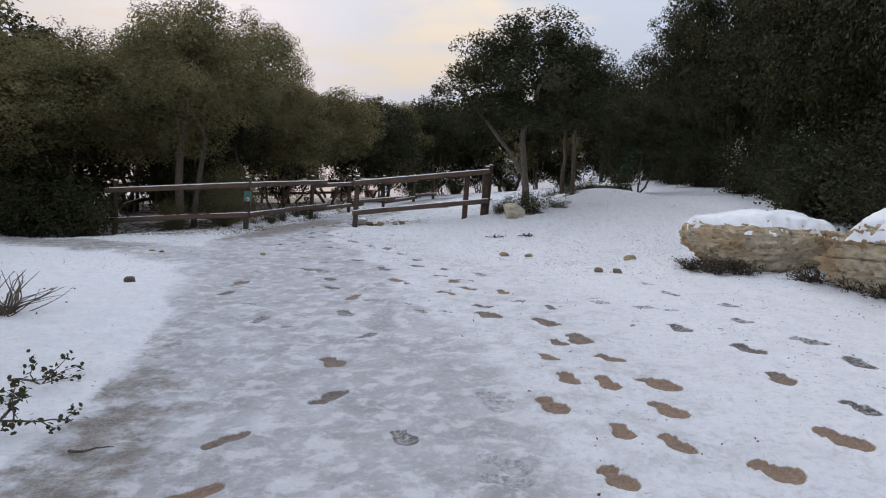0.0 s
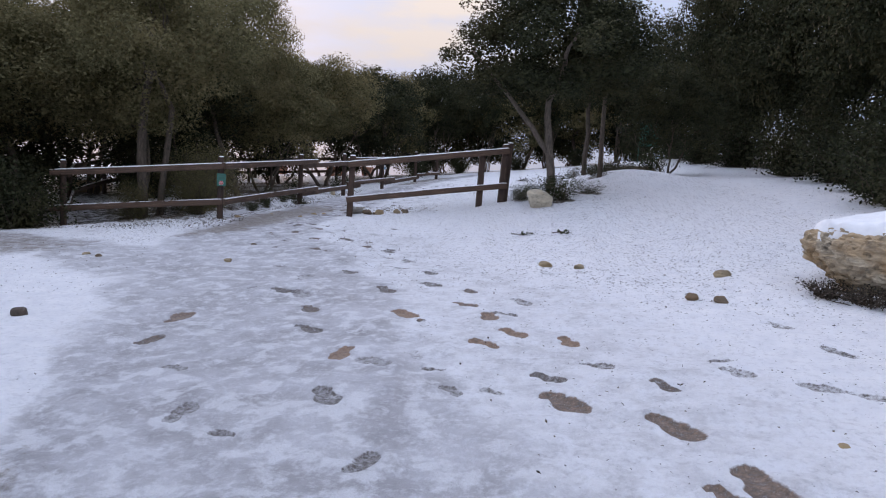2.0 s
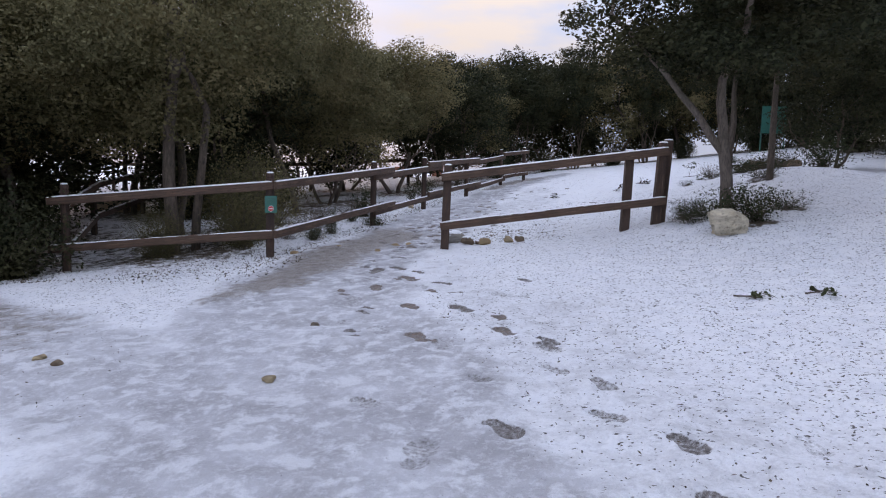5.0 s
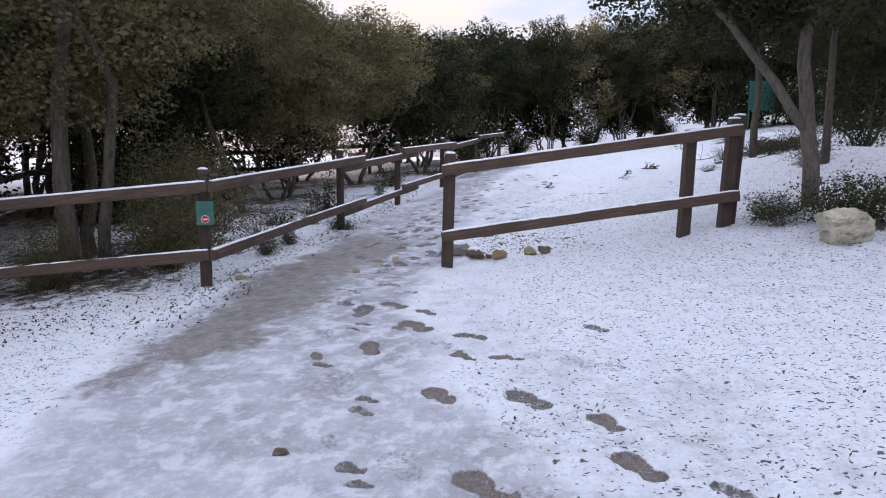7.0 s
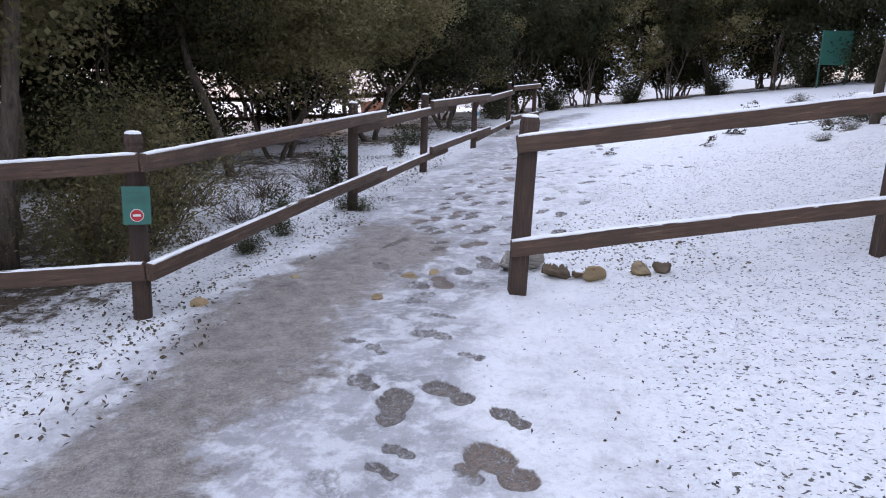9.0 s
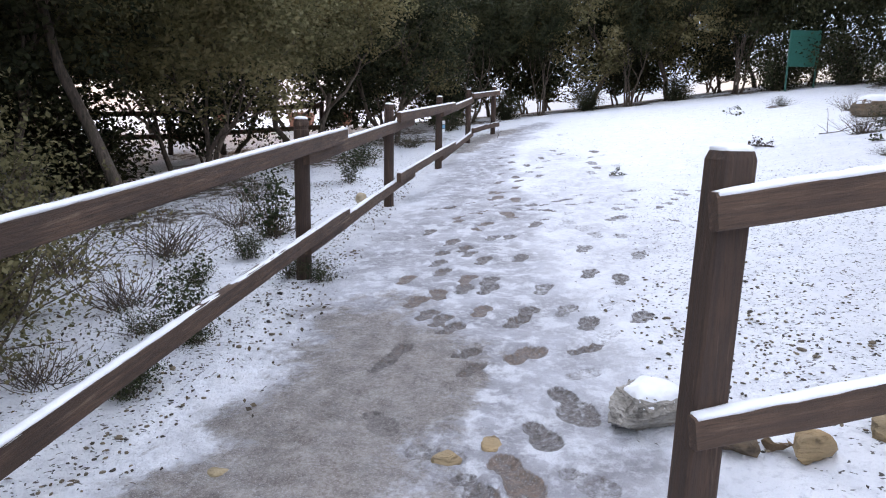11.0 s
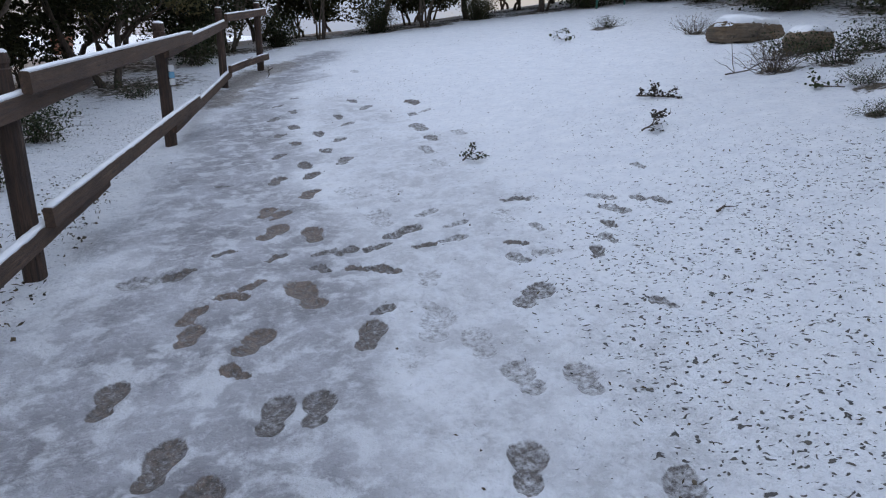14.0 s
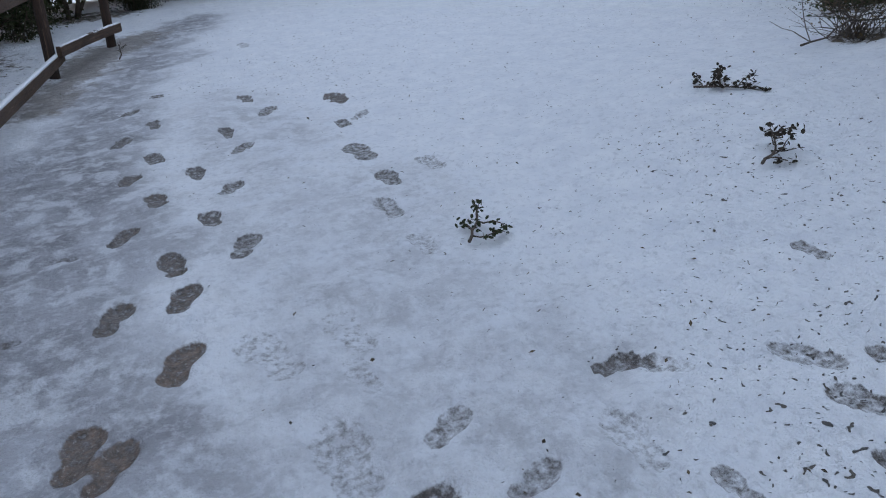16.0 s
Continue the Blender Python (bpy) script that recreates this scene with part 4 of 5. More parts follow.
def make_rocks():
    make_stone("boulder", 2.78, 9.05, (1.02, 0.85, 0.5), 133, LIMESTONE, "big flat cream limestone boulder capped with snow", cuts=6, strata=0.03, turn=-18, cap=0.075, sink=0.4, flat=0.7, undercut=0.22)
    make_stone("boulder", 3.68, 6.95, (1.1, 0.8, 0.54), 139, LIMESTONE, "rugged hollowed limestone boulder half covered in snow", cuts=6, strata=0.06, turn=-45, cap=0.05, sink=0.32, flat=0.85, undercut=0.2)
    make_stone("rock", -0.62, 15.86, (0.31, 0.26, 0.30), 152, PALE_STONE, "pale block of limestone beside the fence end", cuts=5, turn=35, sink=0.45, flat=0.72, hewn=0.76)
    make_stone("stone", -6.83, 22.74, (0.075, 0.065, 0.1), 46, PALE_STONE, "pale upright stone beside the fence", cuts=3, sink=0.2)
    make_stone("rock", 2.8, 28.68, (0.85, 0.5, 0.27), 143, GREY_STONE, "brown limestone ledge topped with snow", cuts=5, strata=0.02, turn=12, cap=0.05, flat=0.75, sink=0.4)
    make_stone("rock", 1.88, 26.26, (0.42, 0.34, 0.24), 148, GREY_STONE, "dark mossy rock dusted with snow", cuts=5, turn=70, cap=0.02, sink=0.3)
    make_stone("rock", -4.52, 17.0, (0.2, 0.16, 0.13), 45, DUSTY_STONE, "grey rock with snow on top behind the fence post", cuts=5, turn=30, cap=0.008, sink=0.35, flat=0.9, hewn=0.95)
    for k, (x, y, s) in enumerate([(-4.22, 16.78, 0.13), (-3.95, 16.7, 0.11), (-3.42, 16.88, 0.12), (-3.58, 16.82, 0.1), (-4.05, 16.76, 0.06)]):
        make_stone("stone", x, y, (s, s * 0.8, s * 0.7), 50 + k, TAN_STONE if k % 2 else GREY_STONE, "broken tan stone lying in the snow under the rail", cuts=3, turn=40 * k, cap=0.0 if k % 2 else 0.012, sink=0.45, group="stones under the rail", hewn=0.8, flat=0.72)
    make_stone("stone_block", -14.7, 22.0, (0.72, 0.42, 0.34), 161, TAN_STONE, "long hewn tan stone block with snow on top", category="stone", cuts=4, turn=20, cap=0.03, sink=0.2, flat=0.62, hewn=1.1)
    make_stone("earth_clod", -4.87, 7.61, (0.08, 0.06, 0.06), 66, TWIG, "dark clod of earth and leaves on the snow", category="clod", cuts=3, sink=0.3)
    for k, (x, y, s) in enumerate([(1.3, 9.75, 0.1), (0.78, 8.75, 0.08), (1.0, 8.65, 0.08), (-0.5, 10.38, 0.09), (-0.12, 10.23, 0.07), (0.82, 5.75, 0.045), (-4.68, 11.92, 0.05), (-4.42, 10.55, 0.055), (-6.48, 10.73, 0.07), (-6.25, 10.65, 0.06), (-5.38, 16.7, 0.07), (-5.2, 16.82, 0.065), (-6.75, 15.9, 0.09), (-6.3, 16.6, 0.05), (-5.5, 16.15, 0.06)]):
        make_stone("stone", x, y, (s, s * 0.75, s * 0.6), 70 + k, GREY_STONE if k in (1, 2, 6, 9) else TAN_STONE, "small tan stone showing through the snow", cuts=3, turn=57 * k, sink=1.25 if k > 9 else 0.8, group="loose stones")


# ---- fences ----
def beam(a, b, width, height, rng, segs=10, round_off=0.18):
    """A sawn rail from a to b (centre line), slightly bowed, with worn corners."""
    a, b = Vector(a), Vector(b)
    d = (b - a).normalized()
    side = Vector((d.y, -d.x, 0)).normalized()
    up = side.cross(d)
    c = round_off * min(width, height)
    w, h = width / 2, height / 2
    outline = [(-w + c, -h), (w - c, -h), (w, -h + c), (w, h - c), (w - c, h), (-w + c, h), (-w, h - c), (-w, -h + c)]
    bm, rings = bmesh.new(), []
    bow = rng.uniform(-0.012, 0.012)
    for i in range(segs + 1):
        s = i / segs
        p = a.lerp(b, s) + up * (bow * math.sin(math.pi * s))
        rings.append([bm.verts.new(p + side * (u + rng.normal(0, 0.0015)) + up * (v + rng.normal(0, 0.002))) for u, v in outline])
    for p, q in zip(rings, rings[1:]):
        for k in range(8):
            bm.faces.new((p[k], p[(k + 1) % 8], q[(k + 1) % 8], q[k]))
    bm.faces.new(rings[0][::-1]), bm.faces.new(rings[-1])
    return bm


def snow_strip(a, b, width, lift, rng):
    """A low uneven ridge of snow along the top of a rail."""
    a, b = Vector(a), Vector(b)
    d = (b - a).normalized()
    side = Vector((d.y, -d.x, 0)).normalized()
    n = max(6, int((b - a).length / 0.07))
    bm, rings = bmesh.new(), []
    for i in range(n + 1):
        p = a.lerp(b, i / n) + Vector((0, 0, lift))
        w = width / 2 * rng.uniform(0.88, 1.0)
        h = 0.012 * rng.uniform(0.75, 1.2) * (0.35 if i in (0, n) else 1)
        rings.append([bm.verts.new(p + side * u + Vector((0, 0, v))) for u, v in ((-w, -0.008), (-w * 0.9, h * 0.7), (-w * 0.3, h), (w * 0.35, h * 1.05), (w * 0.92, h * 0.65), (w, -0.008))])
    for p, q in zip(rings, rings[1:]):
        for k in range(6):
            bm.faces.new((p[k], p[(k + 1) % 6], q[(k + 1) % 6], q[k]))
    bm.faces.new(rings[0][::-1]), bm.faces.new(rings[-1])
    return bm


def post_mesh(height, size, square, lean, rng):
    """A post with a chamfered head; its foot goes into the ground."""
    sides = 8 if square else 14
    bm, rings = bmesh.new(), []
    groove = () if square else ((height - 0.085, 0.97), (height - 0.078, 0.86), (height - 0.06, 0.86), (height - 0.053, 0.97))
    for z, k in ((-0.25, 1.0), (0.0, 1.0), (height * 0.5, 0.985), *groove, (height - 0.03, 0.97), (height - 0.004, 0.86), (height, 0.8)):
        ring = []
        for i in range(sides):
            if square:
                q, r = divmod(i, 2)
                a = math.pi / 4 + q * math.pi / 2 + (-0.09 if r == 0 else 0.09)
                rad = size * 0.70
            else:
                a, rad = 2 * math.pi * i / sides, size / 2
            ring.append(bm.verts.new((rad * k * math.cos(a) + lean[0] * z + rng.normal(0, 0.001), rad * k * math.sin(a) + lean[1] * z, z)))
        rings.append(ring)
    for p, q in zip(rings, rings[1:]):
        for i in range(sides):
            bm.faces.new((p[i], p[(i + 1) % sides], q[(i + 1) % sides], q[i]))
    bm.faces.new(rings[-1])
    return bm


def cap_mesh(height, size, square):
    bm, rings = bmesh.new(), []
    sides = 8 if square else 12
    for z, k in ((-0.004, 0.80), (0.008, 0.84), (0.018, 0.6), (0.022, 0.2)):
        rings.append([])
        for i in range(sides):
            q, r = divmod(i, 2)
            a = math.pi / 4 + q * math.pi / 2 + (-0.12 if r == 0 else 0.12) if square else 2 * math.pi * i / sides
            rings[-1].append(bm.verts.new((size * (0.7 if square else 0.5) * k * math.cos(a), size * (0.7 if square else 0.5) * k * math.sin(a), height + z)))
    for p, q in zip(rings, rings[1:]):
        for i in range(sides):
            bm.faces.new((p[i], p[(i + 1) % sides], q[(i + 1) % sides], q[i]))
    bm.faces.new(rings[-1])
    return bm


def make_fence(posts, rails, label, seed, square, snowy=True, size=0.125):
    """posts: (x, y, height, lean x, lean y). rails: (x0, y0, x1, y1, rise of its upper edge at both ends)."""
    rng = np.random.default_rng(seed)
    ox, oy = posts[0][:2]
    oz = land(ox, oy)
    fence = thing("wooden_fence", (ox, oy, oz), label, "fence")
    for x, y, h, lx, ly in posts:
        turn = math.atan2(posts[-1][1] - posts[0][1], posts[-1][0] - posts[0][0])
        m = Matrix.Translation((x - ox, y - oy, land(x, y) - oz)) @ Matrix.Rotation(turn, 4, "Z")
        bm = post_mesh(h, size, square, (lx, ly), rng)
        bm.transform(m)
        p = part("post", bm, POST_WOOD, fence)
        if snowy:
            bm = cap_mesh(h, size, square)
            bm.transform(m @ Matrix.Translation((lx * h, ly * h, 0)))
            part("snow_cap", bm, SNOW, p, smoothed=True)
    for x0, y0, x1, y1, up0, up1 in rails:
        tall, thick = 0.12, 0.055
        a = Vector((x0 - ox, y0 - oy, land(x0, y0) - oz + up0 - tall / 2))
        b = Vector((x1 - ox, y1 - oy, land(x1, y1) - oz + up1 - tall / 2))
        d = (b - a).normalized()
        side = Vector((-d.y, d.x, 0)).normalized()
        reach = (b - a).length
        r = part("rail", beam((0, 0, 0), (reach, 0, 0), thick, tall, rng, 14), RAIL_WOOD, fence)
        r.matrix_basis = Matrix.Translation(a) @ Matrix((d, side, d.cross(side))).transposed().to_4x4()
        if snowy:
            part("snow_strip", snow_strip((0.01, 0, 0), (reach - 0.01, 0, 0), thick, tall / 2, rng), SNOW, r, smoothed=True)
    return fence


def make_fences():
    # along the path; the rails hang on the posts' path side and run on past some posts over or under their neighbours
    left = [(-9.97, 14.92, 1.3, 0.0, 0), (-7.0, 15.6, 1.24, 0.0, 0), (-6.7, 19.45, 1.26, 0, 0), (-6.44, 22.5, 1.25, 0, 0), (-6.07, 26.03, 1.22, 0, 0), (-5.68, 30.3, 1.22, 0, 0), (-5.08, 32.2, 1.2, 0, 0)]
    # length, how far proud, past its first post, past its second post, upper edge at both ends
    lengths = [
        (0, 0.075, 0.22, 0.06, 1.13, 1.12), (0, 0.075, 0.22, 0.06, 0.42, 0.40), (1, 0.13, 0.08, 0.78, 1.12, 1.13), (1, 0.13, 0.08, 0.82, 0.40, 0.41),
        (2, 0.07, 0.1, 1.18, 1.03, 1.04), (2, 0.07, 0.1, 1.25, 0.32, 0.31), (3, 0.13, 0.02, 0.9, 1.15, 1.08), (3, 0.13, 0.02, 1.0, 0.42, 0.36),
        (4, 0.07, 0.1, 0.3, 1.01, 1.03), (4, 0.07, 0.1, 0.3, 0.26, 0.24), (5, 0.13, 0.05, 0.06, 1.13, 1.10), (5, 0.13, 0.05, 0.06, 0.34, 0.30),
    ]
    runs = []
    for k, off, before, over, up0, up1 in lengths:
        (x0, y0, *_), (x1, y1, *_) = left[k], left[k + 1]
        d = Vector((x1 - x0, y1 - y0)).normalized()
        n = Vector((d.y, -d.x)) * off
        runs.append((x0 + n.x - d.x * before, y0 + n.y - d.y * before, x1 + n.x + d.x * over, y1 + n.y + d.y * over, up0, up1))
    make_fence(left, runs, "brown timber post-and-rail fence, snow on its rails", 3, False)
    # the gate-side stretch across the slope, doubled post at its end
    right = [(-4.505, 16.36, 1.25, 0.02, 0.0), (-1.86, 16.95, 1.2, 0.02, 0.0), (-1.41, 17.02, 1.22, 0.04, 0.0), (-1.34, 17.12, 1.24, 0.05, 0.0)]
    runs = []
    for up in (1.13, 0.40):
        runs.append((-4.555, 16.26, -1.28, 16.95, up, up))
    make_fence(right, runs, "brown timber post-and-rail fence across the slope, snowy rails", 4, True, size=0.115)
    # a branch that runs back from the corner, under the trees
    back = [(-12.4, 18.4, 1.22, 0, 0), (-13.7, 21.7, 1.15, 0, 0), (-14.8, 25.2, 1.1, 0, 0)]
    runs = []
    for up in (1.08, 0.45):
        runs.append((-9.95, 15.05, -12.36, 18.5, up, up)), runs.append((-12.34, 18.4, -13.64, 21.7, up, up)), runs.append((-13.64, 21.7, -14.74, 25.2, up, up))
    make_fence(back, runs, "dark timber rail fence under the trees", 5, False)
    far = [(-20.0, 28.5, 1.1, 0, 0), (-16.5, 29.4, 1.1, 0, 0), (-13.0, 30.6, 1.1, 0, 0), (-9.6, 32.2, 1.1, 0, 0)]
    runs = [(p[0], p[1], q[0], q[1], up, up) for p, q in zip(far, far[1:]) for up in (1.05, 0.5)]
    make_fence(far, runs, "distant dark timber rail fence beyond the trees", 6, False, snowy=False)


# ---- signs ----
def box(bm, x0, x1, y0, y1, z0, z1, bevel=0.0):
    made = bmesh.ops.create_cube(bm, size=1.0, matrix=Matrix.Translation(((x0 + x1) / 2, (y0 + y1) / 2, (z0 + z1) / 2)) @ Matrix.Diagonal((x1 - x0, y1 - y0, z1 - z0, 1)))
    if bevel:
        bmesh.ops.bevel(bm, geom=list({e for v in made["verts"] for e in v.link_edges}), offset=bevel, segments=2, affect="EDGES")
    return bm


def disc(bm, x, y, z, radius, depth, sides=24):
    bmesh.ops.create_cone(bm, cap_ends=True, segments=sides, radius1=radius, radius2=radius, depth=depth, matrix=Matrix.Translation((x, y, z)) @ Matrix.Rotation(radians(90), 4, "X"))
    return bm


def make_trail_sign():
    """The small green plate on the corner post: a heading, lines of print and a no-entry disc."""
    x, y = -6.945, 15.515
    sign = thing("trail_sign", (x, y, land(-7.0, 15.6) + 0.66), "small green trail sign with a red no-entry disc, on a post", "sign")
    sign.rotation_euler = (0, 0, radians(28))
    part("plate", box(bmesh.new(), -0.085, 0.085, -0.006, 0.0, 0, 0.25, 0.002), SIGN_GREEN, sign)
    for k, (w, z, h) in enumerate(((0.10, 0.205, 0.014), (0.12, 0.175, 0.007), (0.115, 0.16, 0.007), (0.09, 0.145, 0.007))):
        part("print_line", box(bmesh.new(), -w / 2, w / 2, -0.0085, -0.005, z, z + h), SIGN_POST, sign)
    part("disc_rim", disc(bmesh.new(), 0, -0.0075, 0.062, 0.042, 0.004), WHITE_PAINT, sign, "white rim of the disc")
    d = part("no_entry_disc", disc(bmesh.new(), 0, -0.0095, 0.062, 0.037, 0.004), RED_PAINT, sign, "red no-entry disc")
    part("white_bar", box(bmesh.new(), -0.024, 0.024, -0.014, -0.011, 0.055, 0.069), WHITE_PAINT, d)


def make_board():
    """The blank-looking green notice board at the top of the slope."""
    x, y = 4.5, 36.6
    board = thing("notice_board", (x, y, land(x, y)), "green metal notice board on two thin posts at the wood's edge", "sign")
    board.rotation_euler = (0, 0, radians(6))
    part("panel", box(bmesh.new(), -0.48, 0.48, -0.02, 0.02, 0.68, 1.76, 0.006), SIGN_GREEN, board)
    for sx in (-0.46, 0.44):
        part("leg", tube([(sx, 0.03, -0.3), (sx, 0.03, 1.78)], [0.028, 0.028], 10), SIGN_POST, board)
    for z in (1.56, 1.44, 1.32):
        part("print_line", box(bmesh.new(), -0.36, 0.30, -0.0235, -0.0195, z, z + 0.025), SIGN_POST, board)


def make_far_boxes():
    """Brown tapered planters standing in the open field beyond the trees."""
    for x, y in [(-14.8, 48.5), (-14.1, 47.8), (-12.2, 47.9), (-19.0, 49.7)]:
        tub = thing("planter", (x, y, land(x, y)), "reddish-brown tapered planter in the snowy field", "planter", "planters in the field")
        bm = bmesh.new()
        bmesh.ops.create_cone(bm, cap_ends=True, segments=4, radius1=0.36, radius2=0.5, depth=0.7, matrix=Matrix.Translation((0, 0, 0.33)) @ Matrix.Rotation(radians(45), 4, "Z"))
        bmesh.ops.bevel(bm, geom=bm.edges[:], offset=0.02, segments=1, affect="EDGES")
        part("tub", bm, TERRACOTTA, tub)
        part("rim", box(bmesh.new(), -0.39, 0.39, -0.39, 0.39, 0.66, 0.73, 0.01), TERRACOTTA, tub)


def make_marker():
    """A painted trail mark on one post: two white strips and a blue one."""
    x, y = -5.985, 25.985
    mark = thing("trail_marker", (x, y, land(-6.07, 26.03) + 0.62), "pale blue and white trail mark on a fence post", "sign")
    mark.rotation_euler = (0, 0, radians(48))
    for name, z, m in (("white_strip", 0.0, WHITE_PAINT), ("blue_strip", 0.07, BLUE_PAINT), ("white_strip", 0.14, WHITE_PAINT)):
        part(name, box(bmesh.new(), -0.03, 0.03, -0.006, 0.012, z, z + 0.06, 0.002), m, mark)


# ---- fallen twigs, sprigs and litter ----
def make_sprig(seed, x, y, size, n_leaf, leaf, turn, label, name="fallen_twig", category="twig", material=None, rise=0.35, forks=4):
    rng = np.random.default_rng(seed)
    twig = thing(name, (x, y, land(x, y)), label, category, "twigs on the snow")
    twig.rotation_euler = (0, 0, radians(turn))
    tips = []
    main = [Vector((-size / 2, 0, 0.01))]
    d = Vector((1, 0, rise * 0.6))
    for _ in range(7):
        d = (d + Vector((0, rng.normal(0, 0.28), rng.normal(0, 0.14)))).normalized()
        p = main[-1] + d * size / 7
        p.z = max(p.z, 0.008)
        main.append(p)
    part("stalk", tube(main, [0.009 - 0.0009 * i for i in range(8)], 5), TWIG, twig)
    tips += main[3:]
    for k in range(forks):
        i = 1 + int(rng.integers(0, 6))
        s, q = [main[i].copy()], Vector((rng.uniform(0.1, 0.9), rng.choice((-1, 1)) * rng.uniform(0.4, 1), rng.uniform(0.1, 0.9) * rise * 2)).normalized()
        for _ in range(4):
            q = (q + Vector(rng.normal(0, 0.25, 3))).normalized()
            p = s[-1] + q * size * rng.uniform(0.07, 0.13)
            p.z = max(p.z, 0.006)
            s.append(p)
        tips += s[2:] + [s[-1]]
        part("side_twig", tube(s, [0.005, 0.0045, 0.004, 0.003, 0.002], 4), TWIG, twig)
    if n_leaf:
        me = leaf_shape(leaf, material or LEAF_BUSH)
        for k in range(n_leaf):
            p = tips[int(rng.integers(0, len(tips)))] + Vector(rng.normal(0, leaf * 0.5, 3))
            p.z = max(p.z, 0.012)
            ob = part("leaf", me, None, twig)
            ob.matrix_basis = Matrix.LocRotScale(p, Euler((rng.normal(0, 0.6), rng.normal(0, 0.6), rng.uniform(0, 6.283))), Vector.Fill(3, rng.uniform(0.75, 1.25)))
    return twig


def leaf_shape(size, material):
    """One leathery oak leaf, folded along its midrib."""
    me = bpy.data.meshes.new("leaf")
    w = size * 0.28
    co = [(-0.5, 0, 0), (-0.2, -1, 0.25), (0.2, -0.9, 0.28), (0.5, 0, 0.06), (0.2, 0.9, 0.28), (-0.2, 1, 0.25), (0, 0, 0.02)]
    me.from_pydata([(x * size, y * w, z * w) for x, y, z in co], [], [(0, 1, 6), (1, 2, 6), (2, 3, 6), (3, 4, 6), (4, 5, 6), (5, 0, 6)])
    me.materials.append(material)
    return me


def make_twigs():
    leafy, bare = "broken oak twig with dark leaves lying on the snow", "bare grey branch lying on the snow"
    make_sprig(161, -3.33, 23.98, 0.34, 80, 0.03, 20, leafy, material=LEAF_DARK_SHADED, rise=0.2)
    make_sprig(62, -1.13, 24.87, 0.42, 190, 0.034, 0, leafy, material=SCRUB, rise=0.1, forks=9)
    make_sprig(63, -1.79, 23.74, 0.30, 80, 0.034, 15, leafy, material=SCRUB, rise=0.08, forks=7)
    make_sprig(64, 0.35, 25.3, 1.1, 0, 0.05, 25, bare, rise=0.2, forks=7)
    make_sprig(65, 1.1, 25.8, 0.9, 60, 0.05, 60, leafy, rise=0.3, forks=7)
    make_sprig(66, 0.2, 24.0, 0.4, 50, 0.05, 100, leafy, rise=0.15, forks=4)
    make_sprig(67, -4.95, 31.0, 0.35, 0, 0.05, 80, bare, rise=1.0, forks=4)
    make_sprig(68, 0.9, 31.5, 0.6, 60, 0.06, 40, leafy, rise=0.25, forks=5)
    make_sprig(69, -2.35, 21.9, 0.22, 0, 0.05, 10, bare, rise=0.05, forks=1)
    make_sprig(70, -0.75, 13.0, 0.5, 30, 0.05, 5, leafy, rise=0.05, forks=3)
    make_sprig(71, -0.2, 13.1, 0.4, 30, 0.05, 25, leafy, rise=0.05, forks=3)
    growing = "young oak sprig with leathery leaves rising from the snow"
    make_sprig(72, -3.02, 3.95, 0.62, 110, 0.036, 8, growing, "oak_sprig", "shrub", LEAF_DARK_SHADED, 0.35, 5)
    make_sprig(73, -2.6, 3.22, 0.55, 100, 0.036, 20, growing, "oak_sprig", "shrub", LEAF_DARK_SHADED, 0.5, 5)
    make_sprig(74, -3.0, 3.55, 0.2, 20, 0.05, 120, growing, "oak_sprig", "shrub", LEAF_DARK_SHADED, 0.3, 2)
    make_sprig(75, -2.1, 2.98, 0.2, 0, 0.05, 5, "short snow-covered stick at the path's edge", "stick", "stick", None, 0.05, 1)
    bush = make_bush(76, 0.6, 0.45, 24, 0.04, LEAF_DRY, "bare twiggy bush poking out of the snow", 46)
    stand(bush, -5.0, 5.75, 0)
    drop(bush)
    for k, (x, y, r) in enumerate(((2.1, 8.5, 0.3), (2.4, 8.35, 0.28), (1.9, 8.8, 0.26), (2.95, 7.75, 0.3), (3.15, 7.25, 0.3), (3.3, 6.85, 0.28))):
        bush = make_bush(80 + k, r, 0.17, 1100, 0.022, SCRUB, "low brown thorny scrub under the boulder", 40)
        stand(bush, x, y, 40 * k)
        drop(bush)


def scatter(seed, count, x0, x1, y0, y1, keep):
    rng = np.random.default_rng(seed)
    x, y = rng.uniform(x0, x1, count), rng.uniform(y0, y1, count)
    ok = rng.uniform(0, 1, count) < keep(x, y)
    return x[ok], y[ok], rng


